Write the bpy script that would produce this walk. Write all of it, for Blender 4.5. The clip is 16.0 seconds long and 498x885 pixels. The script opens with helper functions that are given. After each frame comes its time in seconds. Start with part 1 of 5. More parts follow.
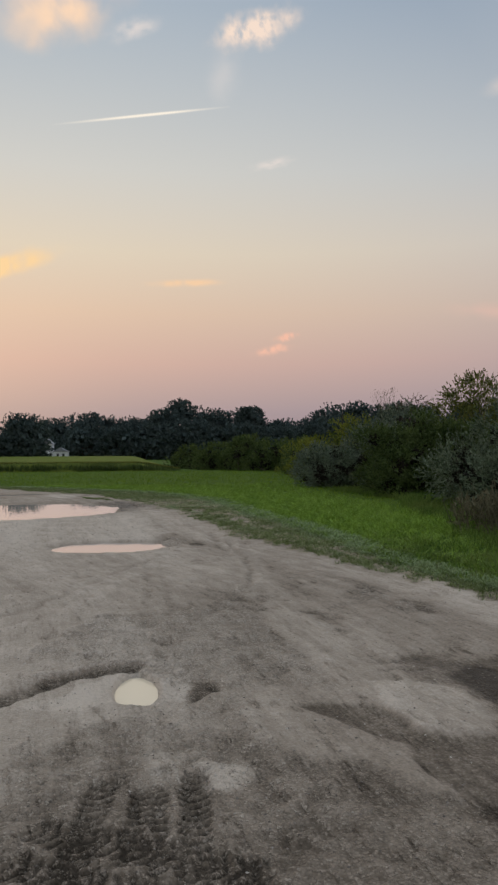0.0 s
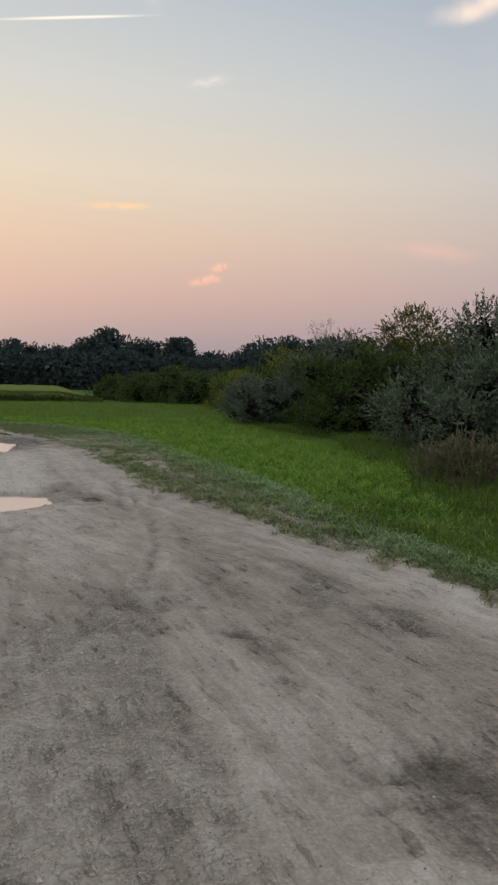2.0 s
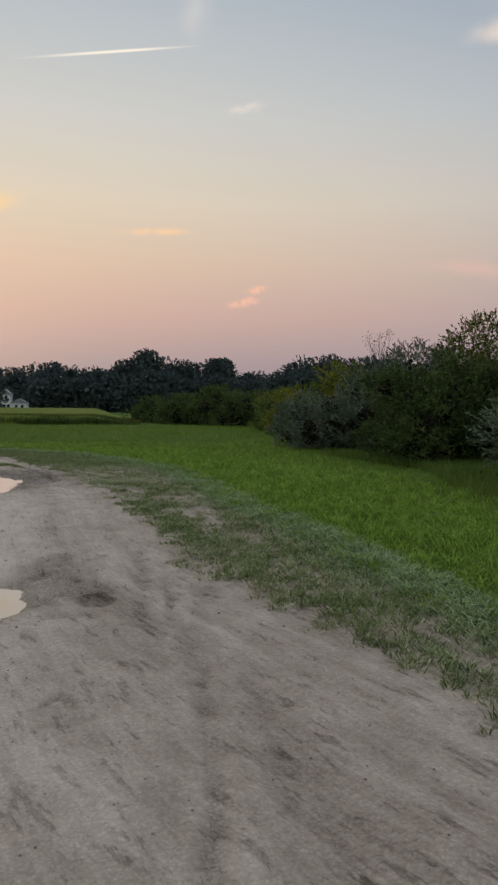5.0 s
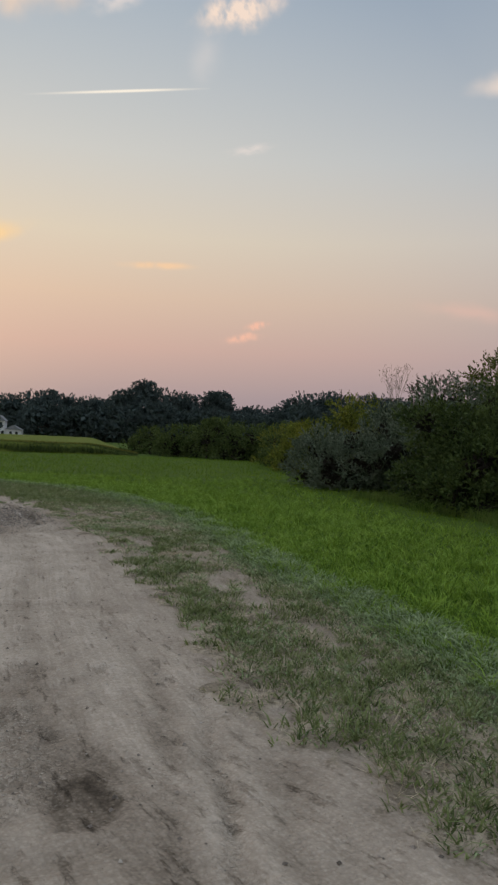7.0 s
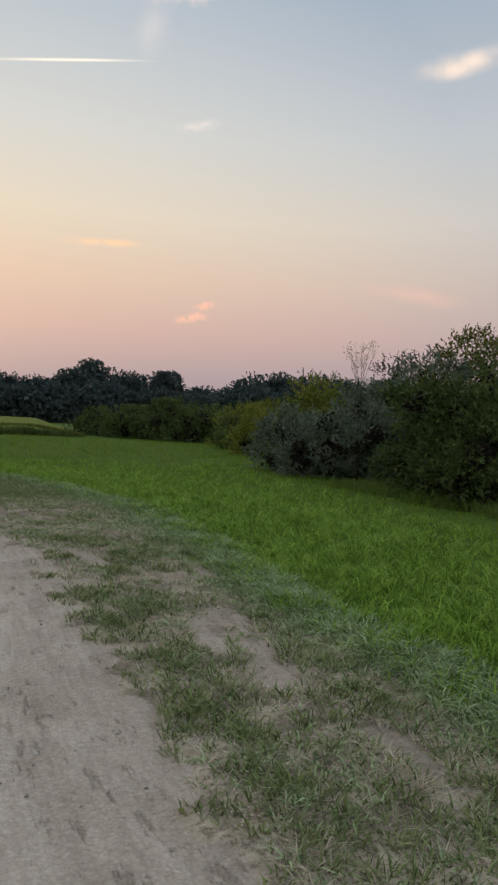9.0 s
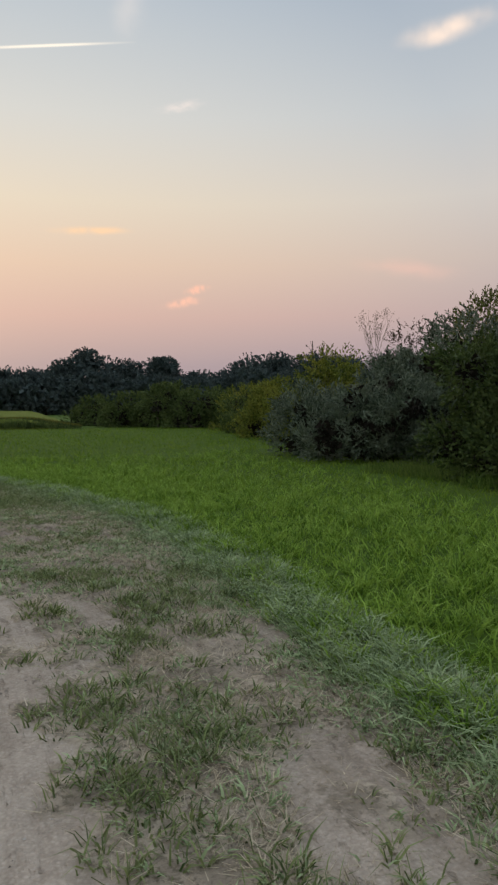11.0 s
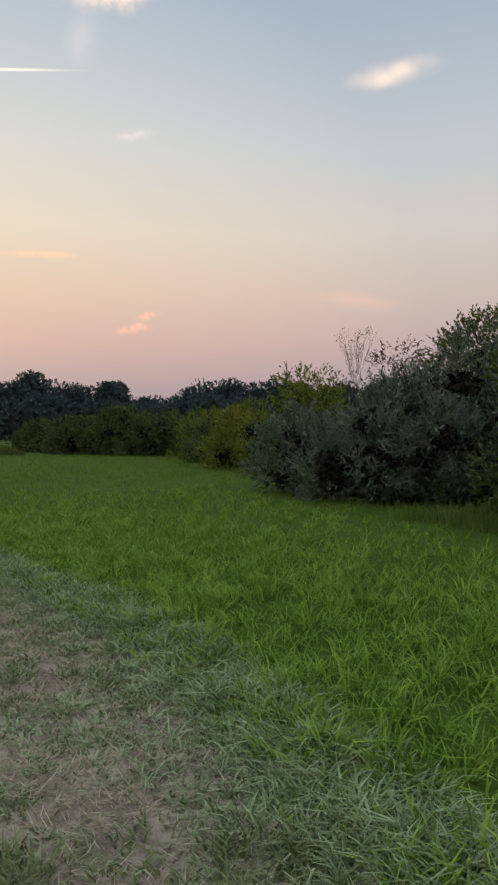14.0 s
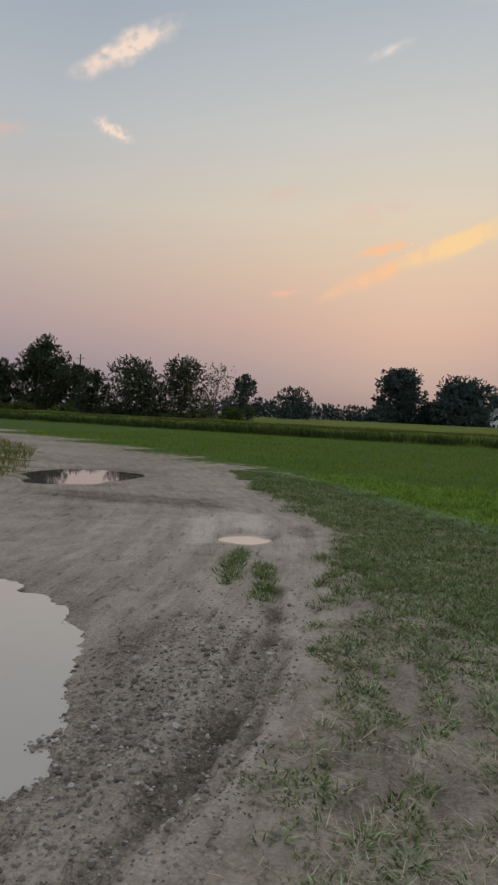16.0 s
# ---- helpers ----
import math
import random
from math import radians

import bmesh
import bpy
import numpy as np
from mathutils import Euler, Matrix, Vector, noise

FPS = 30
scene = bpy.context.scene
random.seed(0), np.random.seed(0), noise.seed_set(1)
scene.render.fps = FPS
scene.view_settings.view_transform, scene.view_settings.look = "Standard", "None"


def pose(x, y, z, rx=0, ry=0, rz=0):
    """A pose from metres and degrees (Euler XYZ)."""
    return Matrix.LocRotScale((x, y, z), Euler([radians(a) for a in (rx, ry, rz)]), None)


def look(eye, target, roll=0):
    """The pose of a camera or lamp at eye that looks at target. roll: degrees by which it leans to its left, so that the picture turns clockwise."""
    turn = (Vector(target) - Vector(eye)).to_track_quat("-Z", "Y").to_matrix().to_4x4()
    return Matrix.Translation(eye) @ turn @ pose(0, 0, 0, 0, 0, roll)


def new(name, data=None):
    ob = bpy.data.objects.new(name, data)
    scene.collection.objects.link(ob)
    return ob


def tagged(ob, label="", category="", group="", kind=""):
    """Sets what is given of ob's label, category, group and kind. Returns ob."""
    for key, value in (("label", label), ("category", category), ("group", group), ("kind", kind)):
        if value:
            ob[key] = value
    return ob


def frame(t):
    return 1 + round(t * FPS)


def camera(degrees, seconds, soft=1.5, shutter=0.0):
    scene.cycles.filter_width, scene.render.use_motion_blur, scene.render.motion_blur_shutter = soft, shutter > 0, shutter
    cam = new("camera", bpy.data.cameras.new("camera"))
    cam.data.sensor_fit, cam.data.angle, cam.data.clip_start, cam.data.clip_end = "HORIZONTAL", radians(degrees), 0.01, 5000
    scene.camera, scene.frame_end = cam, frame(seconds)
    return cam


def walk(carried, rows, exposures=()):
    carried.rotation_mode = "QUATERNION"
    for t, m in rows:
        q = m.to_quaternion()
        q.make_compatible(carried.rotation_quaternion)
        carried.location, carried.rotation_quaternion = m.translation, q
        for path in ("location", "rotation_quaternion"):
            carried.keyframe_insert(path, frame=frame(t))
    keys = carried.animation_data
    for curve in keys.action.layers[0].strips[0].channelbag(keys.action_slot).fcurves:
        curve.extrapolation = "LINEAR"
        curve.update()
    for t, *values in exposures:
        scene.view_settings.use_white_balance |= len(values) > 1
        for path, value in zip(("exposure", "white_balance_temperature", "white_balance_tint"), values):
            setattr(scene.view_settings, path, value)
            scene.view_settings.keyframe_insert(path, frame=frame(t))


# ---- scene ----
cam = camera(40.0, 16.0, soft=2.4)
PATH = [
    (0, (-0.416, -3.043, 1.591), (-0.076, -1.072, 1.623), -0.3),
    (0.5, (-0.3, -2.375, 1.615), (0.102, -0.416, 1.587), 0.2),
    (1, (-0.128, -1.734, 1.627), (0.487, 0.169, 1.566), -0.3),
    (1.5, (0.09, -1.069, 1.603), (0.645, 0.85, 1.502), 1.8),
    (2, (0.267, -0.41, 1.56), (0.806, 1.51, 1.399), 1.1),
    (2.5, (0.478, 0.288, 1.539), (1.022, 2.213, 1.545), -0.3),
    (3, (0.608, 1.004, 1.494), (1.182, 2.912, 1.318), -0.3),
    (3.5, (0.753, 1.66, 1.516), (1.298, 3.583, 1.458), 0.7),
    (4, (0.754, 2.336, 1.527), (1.203, 4.284, 1.495), 0.5),
    (4.2, (0.752, 2.6, 1.52), (1.158, 4.558, 1.436), 1.1),
    (6.3, (0.761, 5.4, 1.45), (1.237, 7.343, 1.338), -1.0),
    (6.5, (0.761, 5.664, 1.443), (1.237, 7.607, 1.461), -1.0),
    (7, (0.715, 6.267, 1.44), (1.156, 8.218, 1.44), 2.3),
    (7.5, (0.679, 6.833, 1.443), (1.158, 8.771, 1.337), -1.1),
    (8, (0.743, 7.433, 1.476), (1.278, 9.357, 1.363), 0.0),
    (8.2, (0.765, 7.67, 1.47), (1.31, 9.594, 1.435), 1.4),
    (10.3, (1.022, 10.14, 1.386), (1.699, 12.022, 1.286), 0.8),
    (10.5, (1.049, 10.386, 1.384), (1.705, 12.272, 1.282), -1.0),
    (11, (1.082, 11.014, 1.388), (1.673, 12.922, 1.287), -0.5),
    (11.5, (1.113, 11.665, 1.382), (1.789, 13.545, 1.284), -1.5),
    (12, (1.189, 12.25, 1.384), (1.915, 14.113, 1.346), -0.9),
    (12.5, (1.247, 12.846, 1.389), (1.99, 14.702, 1.331), -1.3),
    (13, (1.309, 13.432, 1.372), (2.033, 15.294, 1.276), -0.7),
    (13.5, (1.377, 14.022, 1.388), (2.084, 15.893, 1.374), 0.4),
    (14, (1.425, 14.575, 1.372), (2.158, 16.435, 1.35), 0.1),
    (14.5, (1.477, 15.13, 1.385), (2.152, 17.012, 1.34), -0.4),
    (15, (1.452, 15.671, 1.386), (2.144, 17.545, 1.29), -0.9),
    (15.3, (1.46, 15.973, 1.395), (2.103, 17.866, 1.34), -0.7),
    (15.4, (1.451, 16.064, 1.394), (2.0, 17.986, 1.321), -1.4),
    (15.5, (1.426, 16.15, 1.394), (1.801, 18.112, 1.293), -0.9),
    (15.6, (1.386, 16.222, 1.392), (1.506, 18.213, 1.25), 0.2),
    (15.7, (1.33, 16.28, 1.384), (1.178, 18.269, 1.241), 0.4),
    (15.8, (1.248, 16.347, 1.38), (0.8, 18.292, 1.252), 0.5),
    (15.9, (1.167, 16.419, 1.37), (0.468, 18.29, 1.27), 1.5),
    (16, (1.08, 16.499, 1.373), (0.154, 18.27, 1.294), 2.7),
]
EXPOSURE = [(0.0, 0.01), (0.5, 0.0), (1.0, 0.14), (2.0, 0.14), (3.5, 0.12), (4.0, -0.03), (6.5, 0.09), (7.0, -0.02), (7.5, 0.12), (8.0, 0.17), (10.5, 0.17), (12.5, 0.21), (15.3, 0.2), (15.7, 0.06), (16.0, -0.06)]
walk(cam, [(t, look(eye, target, roll)) for t, eye, target, roll in PATH], EXPOSURE)

# ---- light ----
# after sunset: a low warm glow ahead and a little to the left, soft sky light all round
SUN_AZ, SUN_EL = 14.0, 6.0          # degrees left of +y, degrees up
sun_way = Vector((-math.sin(radians(SUN_AZ)) * math.cos(radians(SUN_EL)), math.cos(radians(SUN_AZ)) * math.cos(radians(SUN_EL)), math.sin(radians(SUN_EL))))
lamp = bpy.data.lights.new("sun", "SUN")
lamp.energy, lamp.angle, lamp.color = 0.5, radians(150), (1.0, 0.88, 0.76)
sun = new("sun", lamp)
sun.matrix_world = look(sun_way * 50, (0, 0, 0))


def srgb(r, g, b):
    return tuple(((c / 255 + 0.055) / 1.055) ** 2.4 if c > 10 else c / 255 / 12.92 for c in (r, g, b)) + (1.0,)


def ramp(nodes, stops, mode="LINEAR"):
    n = nodes.new("ShaderNodeValToRGB")
    n.color_ramp.interpolation = mode
    el = n.color_ramp.elements
    while len(el) < len(stops):
        el.new(0.5)
    for e, (p, c) in zip(el, stops):
        e.position, e.color = p, c
    return n


world = bpy.data.worlds.new("dusk")
scene.world = world
world.use_nodes = True
wn, wl = world.node_tree.nodes, world.node_tree.links
wn.clear()
coord = wn.new("ShaderNodeTexCoord")
sep = wn.new("ShaderNodeSeparateXYZ")
wl.new(coord.outputs["Generated"], sep.inputs[0])
WARM = [(0.0, srgb(138, 128, 136)), (0.06, srgb(168, 150, 154)), (0.13, srgb(204, 171, 160)), (0.2, srgb(219, 191, 169)), (0.28, srgb(223, 208, 186)), (0.38, srgb(213, 210, 202)), (0.55, srgb(188, 198, 205)), (0.7, srgb(190, 202, 214)), (1.0, srgb(206, 217, 230))]
COOL = [(0.0, srgb(136, 128, 138)), (0.06, srgb(158, 146, 154)), (0.13, srgb(183, 163, 162)), (0.2, srgb(195, 180, 172)), (0.28, srgb(200, 194, 188)), (0.38, srgb(186, 191, 195)), (0.55, srgb(155, 169, 185)), (0.7, srgb(162, 178, 198)), (1.0, srgb(202, 215, 230))]
warm, cool = ramp(wn, WARM), ramp(wn, COOL)
for r in (warm, cool):
    wl.new(sep.outputs["Z"], r.inputs[0])
toward = wn.new("ShaderNodeVectorMath")
toward.operation = "DOT_PRODUCT"
toward.inputs[1].default_value = (-math.sin(radians(6)), math.cos(radians(6)), 0)
wl.new(coord.outputs["Generated"], toward.inputs[0])
span = wn.new("ShaderNodeMapRange")
span.inputs["From Min"].default_value, span.inputs["From Max"].default_value = 0.72, 0.98
wl.new(toward.outputs["Value"], span.inputs["Value"])
mix = wn.new("ShaderNodeMix")
mix.data_type = "RGBA"
wl.new(span.outputs[0], mix.inputs[0])
wl.new(cool.outputs[0], mix.inputs[6])
wl.new(warm.outputs[0], mix.inputs[7])
haze = wn.new("ShaderNodeBackground")
haze.inputs["Strength"].default_value = 1.02
wl.new(mix.outputs[2], haze.inputs["Color"])
sky = wn.new("ShaderNodeTexSky")
sky.sky_type, sky.sun_disc = "NISHITA", False
sky.sun_elevation, sky.sun_rotation = radians(SUN_EL), radians(-SUN_AZ)
sky.dust_density = 3.0
clear = wn.new("ShaderNodeBackground")
clear.inputs["Strength"].default_value = 0.05
wl.new(sky.outputs[0], clear.inputs["Color"])
both = wn.new("ShaderNodeMixShader")
both.inputs[0].default_value = 0.05
wl.new(haze.outputs[0], both.inputs[1])
wl.new(clear.outputs[0], both.inputs[2])
wout = wn.new("ShaderNodeOutputWorld")
wl.new(both.outputs[0], wout.inputs["Surface"])

# ---- materials ----


def material(name):
    m = bpy.data.materials.new(name)
    m.use_nodes = True
    nodes, links = m.node_tree.nodes, m.node_tree.links
    return m, nodes, links, nodes["Principled BSDF"]


def noise_node(nodes, links, scale, detail=4.0, rough=0.6, source=None):
    n = nodes.new("ShaderNodeTexNoise")
    n.inputs["Scale"].default_value, n.inputs["Detail"].default_value, n.inputs["Roughness"].default_value = scale, detail, rough
    if source:
        links.new(source, n.inputs["Vector"])
    return n


def mixed(nodes, links, fac, a, b, blend="MIX"):
    n = nodes.new("ShaderNodeMix")
    n.data_type, n.blend_type = "RGBA", blend
    for socket, value in ((n.inputs[0], fac), (n.inputs[6], a), (n.inputs[7], b)):
        if isinstance(value, (int, float, tuple)):
            socket.default_value = value
        else:
            links.new(value, socket)
    return n.outputs[2]


def mapped(nodes, links, value, lo, hi, out_lo=0.0, out_hi=1.0):
    n = nodes.new("ShaderNodeMapRange")
    n.interpolation_type = "SMOOTHSTEP"
    links.new(value, n.inputs["Value"])
    for k, v in zip(("From Min", "From Max", "To Min", "To Max"), (lo, hi, out_lo, out_hi)):
        n.inputs[k].default_value = v
    return n.outputs[0]


def leaf_material(name, dark, light, rough=0.6, through_light=0.25, tint=None, patch=0.9):
    """Leaves: every leaf its own shade between dark and light, larger patches leaning to a tint."""
    m, nodes, links, bsdf = material(name)
    geo = nodes.new("ShaderNodeNewGeometry")
    col = ramp(nodes, [(0.0, (*dark, 1)), (0.55, tuple((a + b) / 2 for a, b in zip(dark, light)) + (1,)), (1.0, (*light, 1))])
    links.new(geo.outputs["Random Per Island"], col.inputs[0])
    tc = nodes.new("ShaderNodeTexCoord")
    n = noise_node(nodes, links, patch, 3, 0.6, tc.outputs["Object"])
    out = mixed(nodes, links, mapped(nodes, links, n.outputs[0], 0.4, 0.7), col.outputs[0], mixed(nodes, links, 0.55, col.outputs[0], (*(tint or light), 1)))
    links.new(out, bsdf.inputs["Base Color"])
    bsdf.inputs["Roughness"].default_value = rough
    bsdf.inputs["Specular IOR Level"].default_value = 0.07
    trans = nodes.new("ShaderNodeBsdfTranslucent")
    links.new(out, trans.inputs["Color"])
    mx = nodes.new("ShaderNodeMixShader")
    mx.inputs[0].default_value = through_light
    links.new(bsdf.outputs[0], mx.inputs[1])
    links.new(trans.outputs[0], mx.inputs[2])
    links.new(mx.outputs[0], nodes["Material Output"].inputs["Surface"])
    return m


def plain_material(name, a, b, scale, rough=0.8, bump=0.2, metal=0.0):
    """Two shades of one surface in coarse and fine noise, with a fine relief."""
    m, nodes, links, bsdf = material(name)
    tc = nodes.new("ShaderNodeTexCoord")
    n1 = noise_node(nodes, links, scale, 5, 0.65, tc.outputs["Object"])
    n2 = noise_node(nodes, links, scale * 9, 3, 0.6, tc.outputs["Object"])
    f = mixed(nodes, links, 0.35, n1.outputs["Color"], n2.outputs["Color"])
    g = nodes.new("ShaderNodeRGBToBW")
    links.new(f, g.inputs[0])
    col = mixed(nodes, links, mapped(nodes, links, g.outputs[0], 0.35, 0.65), (*a, 1), (*b, 1))
    links.new(col, bsdf.inputs["Base Color"])
    bsdf.inputs["Roughness"].default_value, bsdf.inputs["Metallic"].default_value = rough, metal
    bp = nodes.new("ShaderNodeBump")
    bp.inputs["Strength"].default_value, bp.inputs["Distance"].default_value = bump, 0.02
    links.new(g.outputs[0], bp.inputs["Height"])
    links.new(bp.outputs[0], bsdf.inputs["Normal"])
    return m


def ground_material():
    """Lawn soil, worn turf and pale trampled gravel by the mesh's own cover layer; damp spots darker and smoother."""
    m, nodes, links, bsdf = material("ground_cover")
    tc = nodes.new("ShaderNodeTexCoord")
    at = nodes.new("ShaderNodeAttribute")
    at.attribute_name = "cover"
    sp = nodes.new("ShaderNodeSeparateColor")
    links.new(at.outputs["Color"], sp.inputs[0])
    obj = tc.outputs["Object"]
    big = noise_node(nodes, links, 0.35, 6, 0.6, obj)
    mid = noise_node(nodes, links, 3.0, 6, 0.65, obj)
    fine = noise_node(nodes, links, 28.0, 4, 0.7, obj)
    grit = nodes.new("ShaderNodeTexVoronoi")
    grit.inputs["Scale"].default_value = 55.0
    links.new(obj, grit.inputs["Vector"])
    # gravel and dried mud: tone from the mesh's own layer, streaked along the wheel tracks
    tn = nodes.new("ShaderNodeAttribute")
    tn.attribute_name = "tone"
    ln = nodes.new("ShaderNodeAttribute")
    ln.attribute_name = "lane"
    streak = noise_node(nodes, links, 9.0, 5, 0.6, ln.outputs["Vector"])
    thread = noise_node(nodes, links, 34.0, 3, 0.6, ln.outputs["Vector"])

    def plus(a, b):
        add = nodes.new("ShaderNodeMath")
        links.new(a, add.inputs[0])
        links.new(b, add.inputs[1])
        return add.outputs[0]

    tone = plus(tn.outputs["Fac"], mapped(nodes, links, streak.outputs[0], 0.25, 0.75, -0.05, 0.05))
    tone = plus(tone, mapped(nodes, links, thread.outputs[0], 0.25, 0.75, -0.05, 0.05))
    tone = plus(tone, mapped(nodes, links, mid.outputs[0], 0.25, 0.75, -0.07, 0.07))
    tone = plus(tone, mapped(nodes, links, fine.outputs[0], 0.25, 0.75, -0.09, 0.09))
    tone = plus(tone, mapped(nodes, links, grit.outputs["Distance"], 0.0, 0.7, 0.06, -0.07))
    less = nodes.new("ShaderNodeMapping")
    less.inputs["Scale"].default_value = (1, 4.5, 1)
    links.new(ln.outputs["Vector"], less.inputs["Vector"])
    fleck = noise_node(nodes, links, 11.0, 5, 0.68, less.outputs[0])
    flecks = mapped(nodes, links, fleck.outputs[0], 0.57, 0.66, 0.02, -0.17)
    ridge = noise_node(nodes, links, 5.0, 4, 0.6, less.outputs[0])
    flecks = plus(flecks, mapped(nodes, links, ridge.outputs[0], 0.47, 0.53, -0.035, 0.035))
    tone = plus(tone, flecks)
    crumb = nodes.new("ShaderNodeTexVoronoi")
    crumb.inputs["Scale"].default_value = 38.0
    links.new(mixed(nodes, links, 0.1, obj, fine.outputs["Color"]), crumb.inputs["Vector"])
    lumps = nodes.new("ShaderNodeMath")
    lumps.operation = "MULTIPLY"
    links.new(mapped(nodes, links, crumb.outputs["Distance"], 0.1, 0.6, 0.30, -0.16), lumps.inputs[0])
    links.new(mapped(nodes, links, at.outputs["Alpha"], 0.0, 1.0, 0.12, 1.0), lumps.inputs[1])
    tone = plus(tone, lumps.outputs[0])
    g1 = ramp(nodes, [(0.0, (0.058, 0.045, 0.033, 1)), (0.25, (0.160, 0.127, 0.095, 1)), (0.5, (0.33, 0.270, 0.210, 1)), (0.75, (0.465, 0.388, 0.310, 1)), (1.0, (0.62, 0.53, 0.435, 1))])
    links.new(tone, g1.inputs[0])
    gravel = g1.outputs[0]
    # turf soil and worn soil
    turf = mixed(nodes, links, mapped(nodes, links, mid.outputs[0], 0.35, 0.65), (0.046, 0.088, 0.009, 1), (0.070, 0.125, 0.014, 1))
    turf = mixed(nodes, links, mapped(nodes, links, big.outputs[0], 0.4, 0.62, 0, 0.5), turf, (0.095, 0.145, 0.020, 1))
    soil = mixed(nodes, links, mapped(nodes, links, mid.outputs[0], 0.38, 0.62), (0.24, 0.195, 0.142, 1), (0.50, 0.415, 0.31, 1))
    soil = mixed(nodes, links, mapped(nodes, links, big.outputs[0], 0.4, 0.6, 0, 0.5), soil, (0.36, 0.304, 0.238, 1))
    soil = mixed(nodes, links, mapped(nodes, links, fine.outputs[0], 0.47, 0.62, 0, 0.7), soil, (0.13, 0.112, 0.074, 1))
    # ragged seams between the covers
    ragged = nodes.new("ShaderNodeMath")
    links.new(mapped(nodes, links, mid.outputs[0], 0.3, 0.7, -0.22, 0.22), ragged.inputs[0])
    links.new(mapped(nodes, links, fine.outputs[0], 0.3, 0.7, -0.2, 0.2), ragged.inputs[1])
    ragged = ragged.outputs[0]

    def edge(channel):
        add = nodes.new("ShaderNodeMath")
        links.new(sp.outputs[channel], add.inputs[0])
        links.new(ragged, add.inputs[1])
        return mapped(nodes, links, add.outputs[0], 0.36, 0.64)

    col = mixed(nodes, links, edge(1), turf, soil)
    col = mixed(nodes, links, edge(0), col, gravel)
    damp = mapped(nodes, links, plus(sp.outputs[2], ragged), 0.2, 0.9)
    links.new(col, bsdf.inputs["Base Color"])
    links.new(mixed(nodes, links, damp, (0.95, 0.95, 0.95, 1), (0.55, 0.55, 0.55, 1)), bsdf.inputs["Roughness"])
    bsdf.inputs["Specular IOR Level"].default_value = 0.12
    bp = nodes.new("ShaderNodeBump")
    bp.inputs["Strength"].default_value, bp.inputs["Distance"].default_value = 0.85, 0.03
    links.new(mixed(nodes, links, 0.5, mid.outputs["Color"], fine.outputs["Color"]), bp.inputs["Height"])
    bp2 = nodes.new("ShaderNodeBump")
    bp2.inputs["Strength"].default_value, bp2.inputs["Distance"].default_value = 0.4, 0.012
    links.new(grit.outputs["Distance"], bp2.inputs["Height"])
    links.new(bp.outputs[0], bp2.inputs["Normal"])
    bp3 = nodes.new("ShaderNodeBump")
    bp3.inputs["Strength"].default_value, bp3.inputs["Distance"].default_value = 0.7, 0.05
    links.new(lumps.outputs[0], bp3.inputs["Height"])
    links.new(bp2.outputs[0], bp3.inputs["Normal"])
    bp4 = nodes.new("ShaderNodeBump")
    bp4.inputs["Strength"].default_value, bp4.inputs["Distance"].default_value = 0.6, 0.09
    links.new(flecks, bp4.inputs["Height"])
    links.new(bp3.outputs[0], bp4.inputs["Normal"])
    links.new(bp4.outputs[0], bsdf.inputs["Normal"])
    return m


def water_material(name="muddy_water", water_tint=(0.48, 0.42, 0.36, 1)):
    m, nodes, links, bsdf = material(name)
    bsdf.inputs["Base Color"].default_value = water_tint
    bsdf.inputs["Roughness"].default_value = 0.03
    bsdf.inputs["IOR"].default_value = 1.33
    bsdf.inputs["Specular IOR Level"].default_value = 0.8
    tc = nodes.new("ShaderNodeTexCoord")
    n = noise_node(nodes, links, 6.0, 2, 0.5, tc.outputs["Object"])
    bp = nodes.new("ShaderNodeBump")
    bp.inputs["Strength"].default_value, bp.inputs["Distance"].default_value = 0.04, 0.01
    links.new(n.outputs[0], bp.inputs["Height"])
    links.new(bp.outputs[0], bsdf.inputs["Normal"])
    return m


